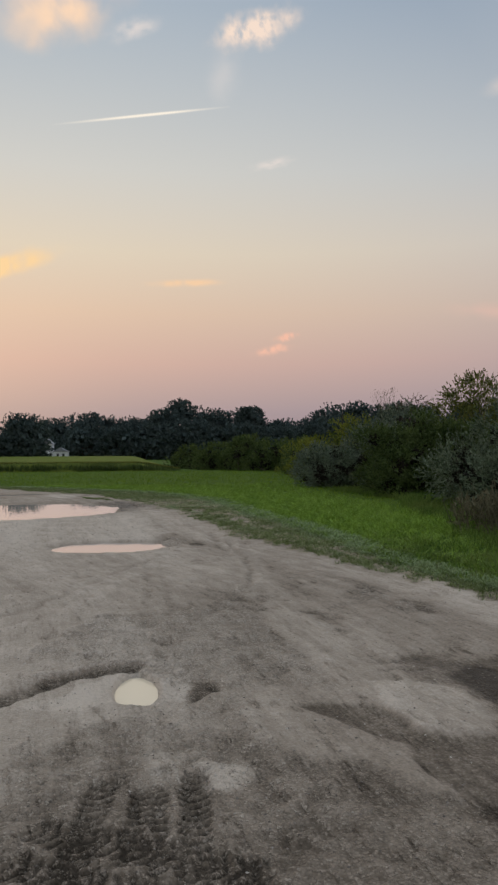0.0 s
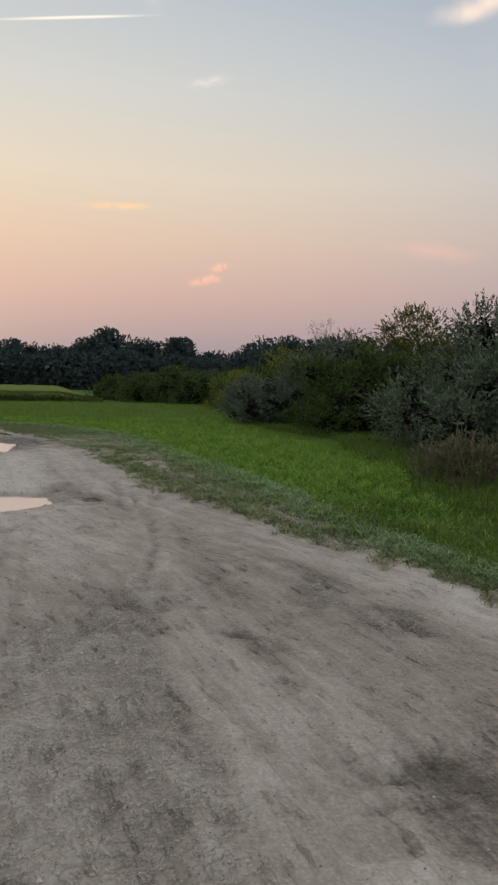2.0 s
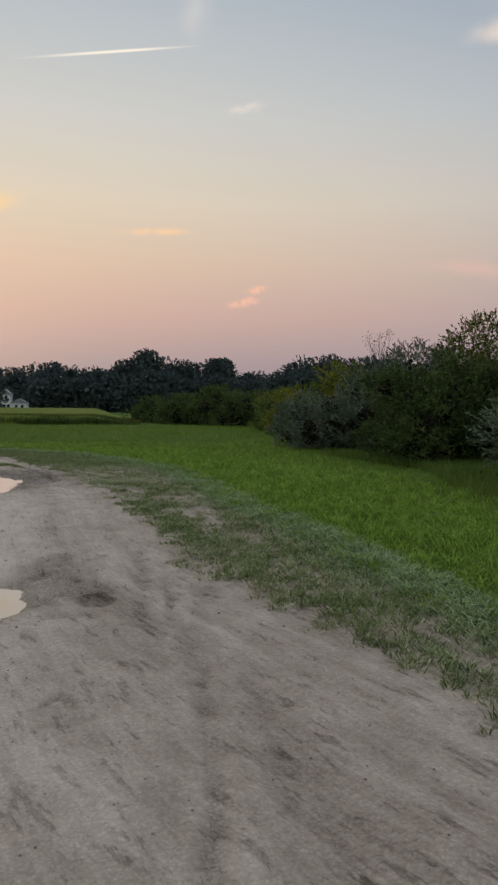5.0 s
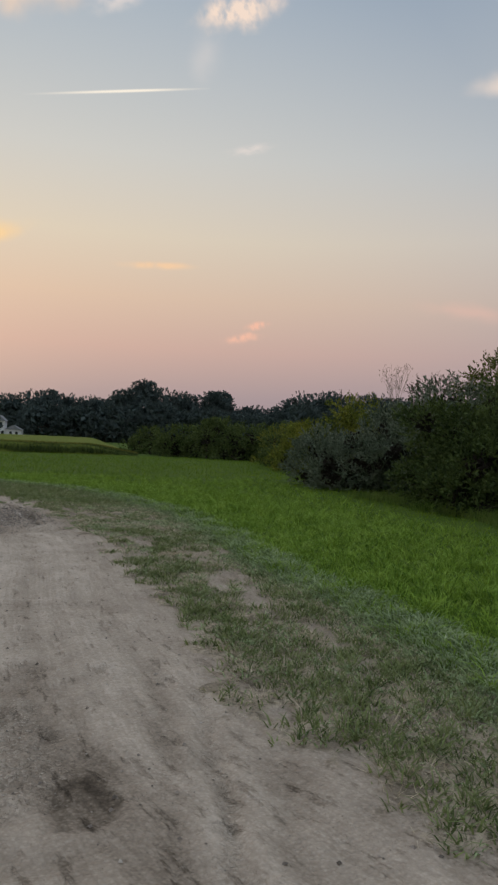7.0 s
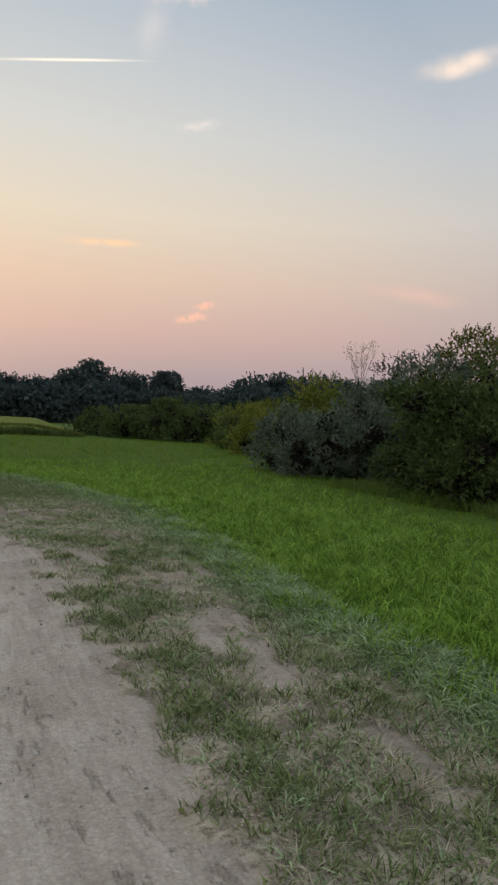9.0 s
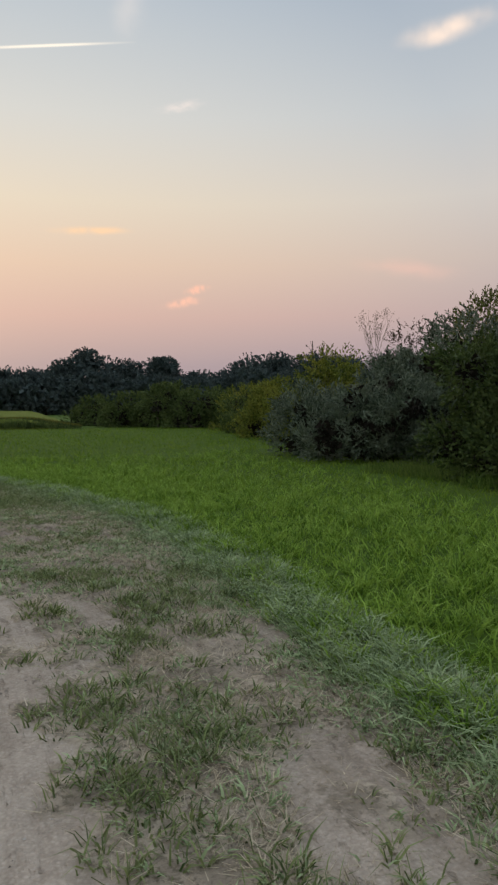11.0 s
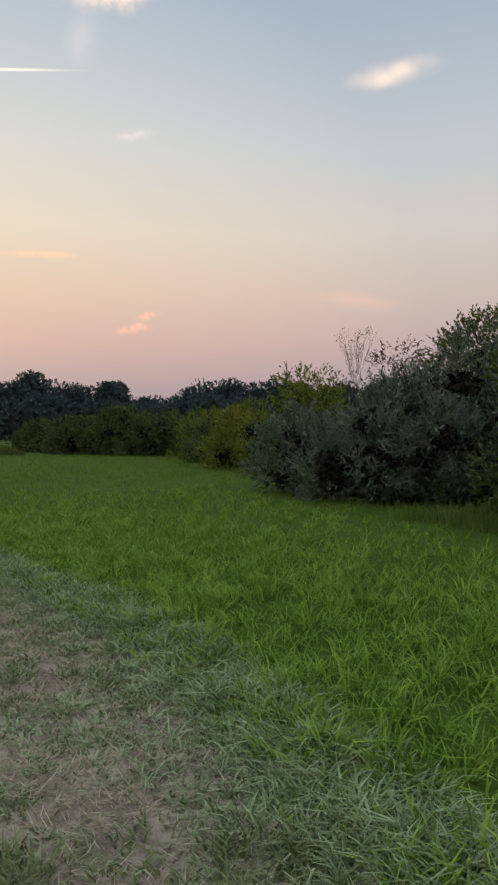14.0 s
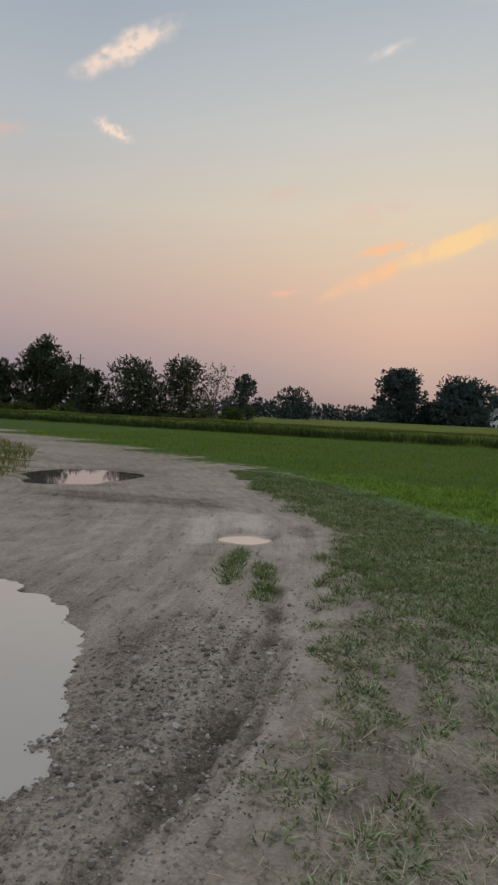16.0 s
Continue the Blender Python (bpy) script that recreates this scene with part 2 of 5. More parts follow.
def cloud_material(name, colour, strength, thin, grain, ends=1.0, warp=0.5):
    """A sunlit cloud: its own light, torn and thinning to nothing at its rim."""
    m, nodes, links, bsdf = material(name)
    tc = nodes.new("ShaderNodeTexCoord")
    uv = nodes.new("ShaderNodeMapping")
    uv.inputs["Location"].default_value = (-ends, -1, 0)
    uv.inputs["Scale"].default_value = (2 * ends, 2, 1)
    links.new(tc.outputs["UV"], uv.inputs["Vector"])
    geo = nodes.new("ShaderNodeObjectInfo")
    seed = nodes.new("ShaderNodeVectorMath")
    seed.operation = "MULTIPLY_ADD"
    links.new(geo.outputs["Random"], seed.inputs[0])
    seed.inputs[1].default_value = (37.0, 19.0, 53.0)
    bend = nodes.new("ShaderNodeMapping")
    bend.inputs["Scale"].default_value = (2.0 * grain[0], grain[1], 1)
    links.new(tc.outputs["UV"], bend.inputs["Vector"])
    links.new(bend.outputs[0], seed.inputs[2])
    wave = noise_node(nodes, links, 1.2, 3, 0.5, seed.outputs[0])
    shift = nodes.new("ShaderNodeVectorMath")
    shift.operation = "MULTIPLY_ADD"
    links.new(wave.outputs["Color"], shift.inputs[0])
    shift.inputs[1].default_value = (warp * 0.8, warp * 1.6, 0)
    shift.inputs[2].default_value = (-warp * 0.4, -warp * 0.8, 0)
    bent = nodes.new("ShaderNodeVectorMath")
    links.new(uv.outputs[0], bent.inputs[0])
    links.new(shift.outputs[0], bent.inputs[1])
    length = nodes.new("ShaderNodeVectorMath")
    length.operation = "LENGTH"
    links.new(bent.outputs[0], length.inputs[0])
    stretch = nodes.new("ShaderNodeMapping")
    stretch.inputs["Scale"].default_value = (grain[0], grain[1], 1)
    links.new(seed.outputs[0], stretch.inputs["Vector"])
    n = noise_node(nodes, links, 1.3, 3, 0.45, stretch.outputs[0])
    fall = mapped(nodes, links, length.outputs["Value"], 0.95, 0.05)
    soft = nodes.new("ShaderNodeMath")
    soft.operation = "POWER"
    links.new(fall, soft.inputs[0])
    soft.inputs[1].default_value = 1.35
    fall = soft.outputs[0]
    torn = mapped(nodes, links, n.outputs[0], 0.2, 0.68, 0.08, 1.0)
    mul = nodes.new("ShaderNodeMath")
    mul.operation = "MULTIPLY"
    links.new(fall, mul.inputs[0])
    links.new(torn, mul.inputs[1])
    mul2 = nodes.new("ShaderNodeMath")
    mul2.operation = "MULTIPLY"
    links.new(mul.outputs[0], mul2.inputs[0])
    mul2.inputs[1].default_value = thin
    mul2.use_clamp = True
    em = nodes.new("ShaderNodeEmission")
    em.inputs["Color"].default_value = colour
    em.inputs["Strength"].default_value = strength
    tr = nodes.new("ShaderNodeBsdfTransparent")
    mx = nodes.new("ShaderNodeMixShader")
    links.new(mul2.outputs[0], mx.inputs[0])
    links.new(tr.outputs[0], mx.inputs[1])
    links.new(em.outputs[0], mx.inputs[2])
    links.new(mx.outputs[0], nodes["Material Output"].inputs["Surface"])
    nodes.remove(bsdf)
    return m


MAT_GROUND = ground_material()
MAT_WATER = water_material()
MAT_LAWN = leaf_material("lawn_blade", (0.048, 0.118, 0.010), (0.32, 0.49, 0.070), 0.6, 0.3, (0.45, 0.62, 0.12), 5.0)
MAT_PALE = leaf_material("pale_blade", (0.08, 0.125, 0.045), (0.46, 0.57, 0.30), 0.6, 0.2, (0.50, 0.60, 0.32), 5.0)
MAT_FIELD = leaf_material("field_blade", (0.074, 0.145, 0.010), (0.215, 0.32, 0.030), 0.7, 0.3, (0.25, 0.34, 0.04), 0.8)
MAT_TUFT = leaf_material("tuft_blade", (0.060, 0.090, 0.030), (0.30, 0.36, 0.14), 0.6, 0.25, (0.33, 0.37, 0.17), 5.0)
MAT_ROUGH = leaf_material("rough_blade", (0.050, 0.105, 0.016), (0.19, 0.28, 0.06), 0.6, 0.25, (0.19, 0.22, 0.06))
MAT_DRY = leaf_material("dry_blade", (0.22, 0.18, 0.12), (0.72, 0.62, 0.45), 0.7, 0.15)
MAT_SILVER = leaf_material("silver_leaf", (0.024, 0.038, 0.022), (0.20, 0.25, 0.165), 0.5, 0.1, (0.30, 0.35, 0.25), 1.9)
MAT_GREEN = leaf_material("green_leaf", (0.022, 0.040, 0.013), (0.115, 0.16, 0.048), 0.5, 0.18, (0.145, 0.19, 0.058), 1.6)
MAT_GREY = leaf_material("greygreen_leaf", (0.032, 0.052, 0.028), (0.21, 0.255, 0.16), 0.5, 0.15, (0.26, 0.31, 0.20), 1.8)
MAT_GOLD = leaf_material("golden_leaf", (0.055, 0.088, 0.016), (0.26, 0.295, 0.055), 0.55, 0.25, (0.37, 0.34, 0.06))
MAT_HEDGE = leaf_material("hedge_leaf", (0.032, 0.055, 0.018), (0.14, 0.185, 0.058), 0.55, 0.2)
# distant leaves with the air's blue-grey haze mixed into their colour
MAT_HAZED = leaf_material("hazed_leaf", (0.058, 0.082, 0.080), (0.102, 0.132, 0.124), 0.85, 0.1, (0.09, 0.12, 0.105), 0.15)
MAT_CROP = leaf_material("crop_stalk", (0.06, 0.08, 0.016), (0.24, 0.235, 0.055), 0.65, 0.2, (0.26, 0.23, 0.06))
MAT_BROWN = leaf_material("withered_leaf", (0.075, 0.072, 0.042), (0.22, 0.20, 0.12), 0.7, 0.15)
MAT_BEND = leaf_material("bend_leaf", (0.030, 0.042, 0.026), (0.095, 0.115, 0.07), 0.7, 0.15, (0.10, 0.12, 0.07), 0.4)
MAT_RUST = leaf_material("rusty_leaf", (0.05, 0.04, 0.028), (0.14, 0.10, 0.07), 0.6, 0.2)
MAT_OCHRE = leaf_material("ochre_leaf", (0.035, 0.045, 0.016), (0.20, 0.22, 0.06), 0.6, 0.25, (0.24, 0.23, 0.06), 1.0)
MAT_LEAFY = leaf_material("leafy_shrub", (0.045, 0.085, 0.02), (0.17, 0.26, 0.07), 0.55, 0.25)
MAT_FIR = leaf_material("fir_needle", (0.022, 0.034, 0.026), (0.07, 0.09, 0.065), 0.7, 0.05)
MAT_BARK = plain_material("bark", (0.07, 0.055, 0.045), (0.16, 0.135, 0.11), 6.0, 0.9, 0.5)
# near-black inner leaf colour: the shade inside the bushes, painted
MAT_CORE_SHADE = leaf_material("core_shade_leaf", (0.012, 0.011, 0.008), (0.040, 0.034, 0.026), 0.9, 0.0)


def stone_material():
    """Each stone its own grey or brown, some of them pale."""
    m, nodes, links, bsdf = material("pebble")
    geo, info = nodes.new("ShaderNodeNewGeometry"), nodes.new("ShaderNodeObjectInfo")
    add = nodes.new("ShaderNodeMath")
    links.new(geo.outputs["Random Per Island"], add.inputs[0])
    links.new(info.outputs["Random"], add.inputs[1])
    whole = nodes.new("ShaderNodeMath")
    whole.operation = "FRACT"
    links.new(add.outputs[0], whole.inputs[0])
    col = ramp(nodes, [(0.0, (0.09, 0.075, 0.06, 1)), (0.4, (0.20, 0.165, 0.135, 1)), (0.8, (0.36, 0.31, 0.26, 1)), (1.0, (0.60, 0.55, 0.48, 1))])
    links.new(whole.outputs[0], col.inputs[0])
    tc = nodes.new("ShaderNodeTexCoord")
    n = noise_node(nodes, links, 60.0, 3, 0.6, tc.outputs["Object"])
    links.new(mixed(nodes, links, mapped(nodes, links, n.outputs[0], 0.35, 0.65, 0, 0.4), col.outputs[0], (0.2, 0.17, 0.14, 1)), bsdf.inputs["Base Color"])
    bsdf.inputs["Roughness"].default_value = 0.8
    return m


MAT_STONE = stone_material()
MAT_WHITE = plain_material("white_siding", (0.72, 0.74, 0.77), (0.82, 0.83, 0.85), 2.0, 0.6, 0.05)
MAT_ROOF = plain_material("grey_roof", (0.20, 0.21, 0.23), (0.32, 0.33, 0.35), 2.0, 0.8, 0.2)
MAT_GLASS = plain_material("window_glass", (0.03, 0.035, 0.04), (0.05, 0.055, 0.06), 1.0, 0.1, 0.0)

# ---- shapes ----
rng = np.random.default_rng(7)


def mesh_object(name, verts, faces, mat, parent=None, smooth=False):
    """One mesh from arrays: verts (n, 3) and faces (m, k) of one size."""
    verts, faces = np.asarray(verts, np.float32), np.asarray(faces, np.int32)
    me = bpy.data.meshes.new(name)
    me.vertices.add(len(verts))
    me.vertices.foreach_set("co", verts.ravel())
    k = faces.shape[1]
    me.loops.add(faces.size)
    me.loops.foreach_set("vertex_index", faces.ravel())
    me.polygons.add(len(faces))
    me.polygons.foreach_set("loop_start", np.arange(0, faces.size, k, dtype=np.int32))
    me.polygons.foreach_set("use_smooth", np.full(len(faces), smooth))
    me.update(calc_edges=True)
    me.materials.append(mat)
    ob = new(name, me)
    ob.parent = parent
    return ob


def part(name, bm, mat, parent, label=""):
    me = bpy.data.meshes.new(name)
    bm.to_mesh(me)
    bm.free()
    me.materials.append(mat)
    ob = new(name, me)
    ob.parent = parent
    if label:
        ob["label"] = label
    return ob


def unit(v):
    return v / np.maximum(np.linalg.norm(v, axis=-1, keepdims=True), 1e-9)


def leaf_quads(base, way, length, width):
    """Pointed leaves: base points, directions, lengths and widths in arrays; a bent diamond each."""
    n = len(base)
    side = unit(np.cross(way, rng.normal(size=(n, 3))))
    up = np.cross(side, way)
    mid = base + way * (length * 0.45)[:, None] + up * (length * 0.06)[:, None]
    tip = base + way * length[:, None] - up * (length * 0.08)[:, None]
    verts = np.stack([base, mid + side * (width / 2)[:, None], tip, mid - side * (width / 2)[:, None]], 1).reshape(-1, 3)
    return verts, np.arange(4 * n).reshape(n, 4)


def foliage(name, lobes, count, leaf, mat, parent, sprig=(0.25, 9), lift=0.35, inner=0.3, slim=0.35, floor=0.02, shag=0.12, dense=85, twigs=None, bulk=1.0):
    """Sprigs of leaves over the skin of a clump of lobes (x, y, z, rx, ry, rz), with some deeper inside."""
    lobes = np.asarray(lobes, float)
    area = lobes[:, 3] * lobes[:, 4] + lobes[:, 5] * (lobes[:, 3] + lobes[:, 4]) / 2
    wanted = max(count // sprig[1], 1)
    sprigs = wanted * 6
    which = rng.choice(len(lobes), size=sprigs, p=area / area.sum())
    d = unit(rng.normal(size=(sprigs, 3)))
    c = (lobes[which, :3] + d * lobes[which, 3:]) * (2.6 / max(sprig[0], 0.3)) + rng.uniform(0, 6, 3)
    knot = np.sin(c[:, 0] + 1.3 * np.sin(c[:, 1])) + np.sin(c[:, 1] + 1.3 * np.sin(c[:, 2])) + np.sin(c[:, 2] + 1.3 * np.sin(c[:, 0]))
    deep = np.where(rng.random(sprigs) < inner, rng.uniform(0.45, 0.9, sprigs), rng.uniform(0.9, 1.0 + shag, sprigs)) * (1 + 0.07 * np.clip(knot, -1.5, 1.5))
    p = lobes[which, :3] + d * lobes[which, 3:] * deep[:, None]
    out = unit(d / lobes[which, 3:])
    q = (p[:, None, :] - lobes[None, :, :3]) / lobes[None, :, 3:]
    buried = (np.linalg.norm(q, axis=2) < 0.72).any(1)
    keep = (p[:, 2] > floor) & (~buried | (rng.random(sprigs) < 0.08))
    keep &= rng.random(sprigs) < np.clip(0.3 + knot * 0.75, 0.02, 1.0)
    p, out = p[keep][:wanted], out[keep][:wanted]
    way = unit(out * 0.8 + np.array([0, 0, lift]) + rng.normal(size=p.shape) * 0.35)
    k = sprig[1]
    along = np.tile(np.linspace(0, 1, k), len(p))
    base = np.repeat(p, k, 0) + np.repeat(way, k, 0) * (along * sprig[0])[:, None]
    turn = unit(np.repeat(way, k, 0) * 0.9 + rng.normal(size=base.shape) * 0.45)
    ln = leaf * rng.uniform(0.6, 1.25, len(base))
    verts, faces = leaf_quads(base, turn, ln, ln * slim * rng.uniform(0.7, 1.3, len(base)))
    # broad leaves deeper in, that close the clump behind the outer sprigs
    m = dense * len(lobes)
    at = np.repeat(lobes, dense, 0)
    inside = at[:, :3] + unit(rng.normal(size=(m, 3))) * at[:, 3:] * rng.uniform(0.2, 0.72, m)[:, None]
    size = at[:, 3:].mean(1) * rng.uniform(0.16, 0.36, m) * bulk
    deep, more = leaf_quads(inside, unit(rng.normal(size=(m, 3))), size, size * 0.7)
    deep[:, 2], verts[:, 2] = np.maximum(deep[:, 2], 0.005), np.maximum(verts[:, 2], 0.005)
    # bushes get these inner leaves near-black, as painted shade between the sprigs
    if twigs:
        mesh_object("core_shade", deep, more, twigs, parent)["kind"] = "stuff"
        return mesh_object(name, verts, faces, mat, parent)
    more = more + len(verts)
    verts = np.vstack([verts, deep])
    return mesh_object(name, verts, np.vstack([faces, more]), mat, parent)


def tubes(name, runs, mat, parent, sides=6):
    """Tapered stems: each run is a list of (point, radius)."""
    verts, faces = [], []
    for run in runs:
        start = len(verts)
        for i, (p, r) in enumerate(run):
            a, b = Vector(run[max(i - 1, 0)][0]), Vector(run[min(i + 1, len(run) - 1)][0])
            w = (b - a).normalized()
            s = w.orthogonal().normalized()
            t = w.cross(s)
            for j in range(sides):
                c = 2 * math.pi * j / sides
                verts.append(Vector(p) + (s * math.cos(c) + t * math.sin(c)) * r)
        for i in range(len(run) - 1):
            for j in range(sides):
                a, b = start + i * sides + j, start + i * sides + (j + 1) % sides
                faces.append((a, b, b + sides, a + sides))
    return mesh_object(name, np.array([tuple(v) for v in verts]), faces, mat, parent, True)


def branch(start, end, r0, r1, steps=5, wander=0.12):
    a, b = np.array(start, float), np.array(end, float)
    size = np.linalg.norm(b - a)
    run = []
    for i in range(steps + 1):
        f = i / steps
        p = a + (b - a) * f
        if 0 < i < steps:
            p = p + rng.normal(size=3) * size * wander * 0.4
        run.append((tuple(p), r0 + (r1 - r0) * f))
    return run


def cluster(x, y, rx, ry, height, count, low=0.0, small=0.42, flat=0.8):
    """Lobes that fill a domed bush: x, y, z and three radii each, in the bush's own place."""
    lobes = []
    for i in range(count):
        a, f = rng.uniform(0, 2 * math.pi), math.sqrt(rng.uniform(0, 1))
        dome = max(1 - (f * 0.92) ** 2, 0.06) ** 0.62
        r = small * min(rx, ry) * rng.uniform(0.7, 1.25)
        z = low + rng.uniform(0.12, 1.0) * (height * dome - low)
        z = min(z, low + max(height * dome - r * flat, r * 0.5))
        lobes.append((x + math.cos(a) * f * (rx - r * 0.6), y + math.sin(a) * f * (ry - r * 0.6), z, r, r, r * flat))
    return lobes


def thing(name, x, y, label, category, group="", z=0.0):
    ob = new(name)
    ob.location = (x, y, z)
    return tagged(ob, label, category, group)


def bush(name, x, y, rx, ry, height, count, leaf, mat, label, lobes=16, sprig=(0.25, 9), lift=0.35, slim=0.35, stems=7, extra=(), inner=0.3, small=0.42, group="", shag=0.12):
    ob = thing(name, x, y, label, "bush", group)
    shape = (cluster(0, 0, rx, ry, height, lobes, 0.0, small) if isinstance(lobes, int) else lobes) + list(extra)
    foliage("foliage", shape, count, leaf, mat, ob, sprig, lift, inner, slim, 0.03, shag, 130 if count > 30000 else 70, MAT_CORE_SHADE)
    runs = []
    for i in range(stems):
        s = shape[int(rng.integers(len(shape)))]
        runs.append(branch((rng.normal() * 0.18, rng.normal() * 0.18, -0.08), s[:3], 0.045, 0.012))
    tubes("stem", runs, MAT_BARK, ob)
    return ob


def tree(name, x, y, width, height, trunk, count, leaf, mat, label, lobes=14, slim=0.6, sprig=None, group="", deepen=1.0, inner=0.35, small=0.4, sky_gap=0.1):
    ob = thing(name, x, y, label, "tree", group)
    shape = []
    crown = height - trunk
    for i in range(lobes):
        a, f = rng.uniform(0, 2 * math.pi), math.sqrt(rng.uniform(0, 1))
        h = rng.uniform(0.05, 1.0)
        reach = width / 2 * math.sqrt(max(1 - (2 * h - 0.85) ** 2 / 1.5, 0.1))
        r = small * width / 2 * rng.uniform(0.7, 1.3)
        top = min(trunk + crown * h, height - r * 0.75)
        shape.append((math.cos(a) * f * max(reach - r * 0.6, 0.1), math.sin(a) * f * max(reach - r * 0.6, 0.1) * deepen, max(top, trunk + r * 0.3), r, r, r * 0.85))
    foliage("crown", shape, count, leaf, mat, ob, sprig or (leaf * 1.6, 6), 0.2, inner, slim, trunk * 0.5, sky_gap, 80 if sky_gap < 0.6 else 6, None, 1.9 if sky_gap < 0.05 else 1.0)
    w = max(width * 0.028, 0.05)
    runs = [branch((0, 0, -0.15), (rng.normal() * 0.1, 0, trunk + crown * 0.55), w, w * 0.45, 6, 0.04)]
    for s in shape[: min(9, len(shape))]:
        runs.append(branch((0, 0, trunk * 0.75 + rng.uniform(0, 0.3) * crown), s[:3], w * 0.5, w * 0.12))
    tubes("trunk", runs, MAT_BARK, ob)
    return ob


# ---- the ground ----
GRAVEL_Y = [-60, -6, 0, 4, 5.3, 6.5, 8.3, 9.5, 11.3, 12.5, 14, 15.1, 16.5, 18.3, 19.4, 20.4, 21.6, 22.6, 24.7, 27, 32.2, 35.4, 40.8, 60, 110]
GRAVEL_X = [12, 5.2, 4.0, 3.35, 3.1, 2.65, 2.1, 1.63, 1.38, 1.24, 1.14, 1.0, 0.7, 0.2, -0.1, -0.4, -0.8, -1.2, -2.1, -3.9, -8.1, -14.1, -25.5, -66, -180]
TURF_Y = [-60, -6, 0, 4.4, 6.3, 8.2, 10.5, 12, 13.4, 15, 16.1, 17.7, 18.9, 19.8, 20.8, 21.5, 23.5, 25.5, 27, 28.7, 32.5, 36, 41, 60, 110]
TURF_X = [12.8, 5.9, 4.5, 3.7, 3.32, 3.25, 3.12, 3.0, 2.76, 2.62, 2.62, 2.58, 2.4, 2.2, 1.9, 1.6, 1.0, -0.1, -1.6, -3.2, -7.6, -14, -25.2, -65.6, -179]
LEFT_Y = [-60, 21.5, 23.3, 24.4, 25.1, 27.5, 31.9, 35.1, 42, 60, 110]
LEFT_X = [-16, -15, -12, -9.2, -8.4, -10, -14.2, -19.4, -34, -75, -190]
# puddles: centre, radii, turn
PUDDLES = [(-4.05, 17.65, 3.2, 2.75, 0), (-0.8, 9.15, 0.95, 0.72, 0), (-0.38, 1.74, 0.14, 0.30, 0), (-2.5, 23.4, 0.3, 0.45, 20), (-8.5, 27.4, 1.05, 1.75, 22)]
# damp ground: centre, radii, turn
DAMP = [(1.9, 1.5, 0.3, 0.6, 30), (-2.05, 24.2, 0.2, 0.5, 20), (-6.2, 16.2, 2.0, 0.8, 0), (-5.5, 25.0, 1.8, 0.5, 10)]
# bare streaks of the margin: half width, then the run
BARE = [(0.11, (2.2, 11.6), (2.45, 11.47), (2.47, 11.15), (2.44, 10.72), (2.42, 10.39), (2.42, 10.1), (2.45, 9.7)), (0.2, (2.2, 13.5), (2.2, 12.5), (2.23, 12.18)), (0.14, (1.73, 9.79), (1.79, 9.56), (1.88, 9.34), (1.98, 9.19)), (0.12, (1.9, 9.32), (1.93, 9.04), (1.9, 8.81)), (0.12, (1.2, 19.3), (1.3, 18.95)), (0.06, (2.75, 8.2), (2.95, 7.0), (3.15, 6.1)), (0.12, (0.2, 18.3), (0.35, 19.0), (0.3, 19.8), (0.12, 20.3)), (0.07, (0.75, 18.6), (0.62, 19.5), (0.45, 20.3)), (0.09, (1.05, 19.49), (1.16, 19.22), (1.25, 19.07)), (0.07, (0.85, 20.77), (1.04, 20.91)), (0.07, (0.41, 22.64), (0.66, 22.47)), (0.12, (1.02, 18.62), (1.21, 18.41), (1.38, 18.21)), (0.1, (1.81, 18.76), (1.83, 18.40), (1.87, 18.21)), (0.14, (1.33, 15.91), (1.42, 15.64), (1.50, 15.42)), (0.1, (2.42, 14.5), (2.41, 15.4), (2.36, 16.1))]
WATER_Z = -0.05


def oval(x, y, cx, cy, rx, ry, turn):
    c, s = math.cos(radians(turn)), math.sin(radians(turn))
    u, v = (x - cx) * c + (y - cy) * s, -(x - cx) * s + (y - cy) * c
    return np.hypot(u / rx, v / ry)


def smooth(v, lo, hi):
    t = np.clip((v - lo) / (hi - lo), 0, 1)
    return t * t * (3 - 2 * t)


def value_noise(x, y, seed=0):
    """Smooth noise between 0 and 1 on arrays."""
    xi, yi = np.floor(x).astype(np.int64), np.floor(y).astype(np.int64)
    fx, fy = x - xi, y - yi
    fx, fy = fx * fx * (3 - 2 * fx), fy * fy * (3 - 2 * fy)

    def h(a, b):
        n = (a * 374761393 + b * 668265263 + seed * 974634777) & 0xFFFFFFFF
        n = ((n ^ (n >> 13)) * 1274126177) & 0xFFFFFFFF
        return ((n ^ (n >> 16)) & 0xFFFF) / 65535.0

    return (h(xi, yi) * (1 - fx) + h(xi + 1, yi) * fx) * (1 - fy) + (h(xi, yi + 1) * (1 - fx) + h(xi + 1, yi + 1) * fx) * fy


def fractal(x, y, seed=0, octaves=4):
    total, amp, norm = 0.0, 1.0, 0.0
    for o in range(octaves):
        x, y = 0.8 * x - 0.6 * y, 0.6 * x + 0.8 * y
        total = total + amp * value_noise(x * 2 ** o, y * 2 ** o, seed + o * 17)
        norm += amp
        amp *= 0.55
    return total / norm


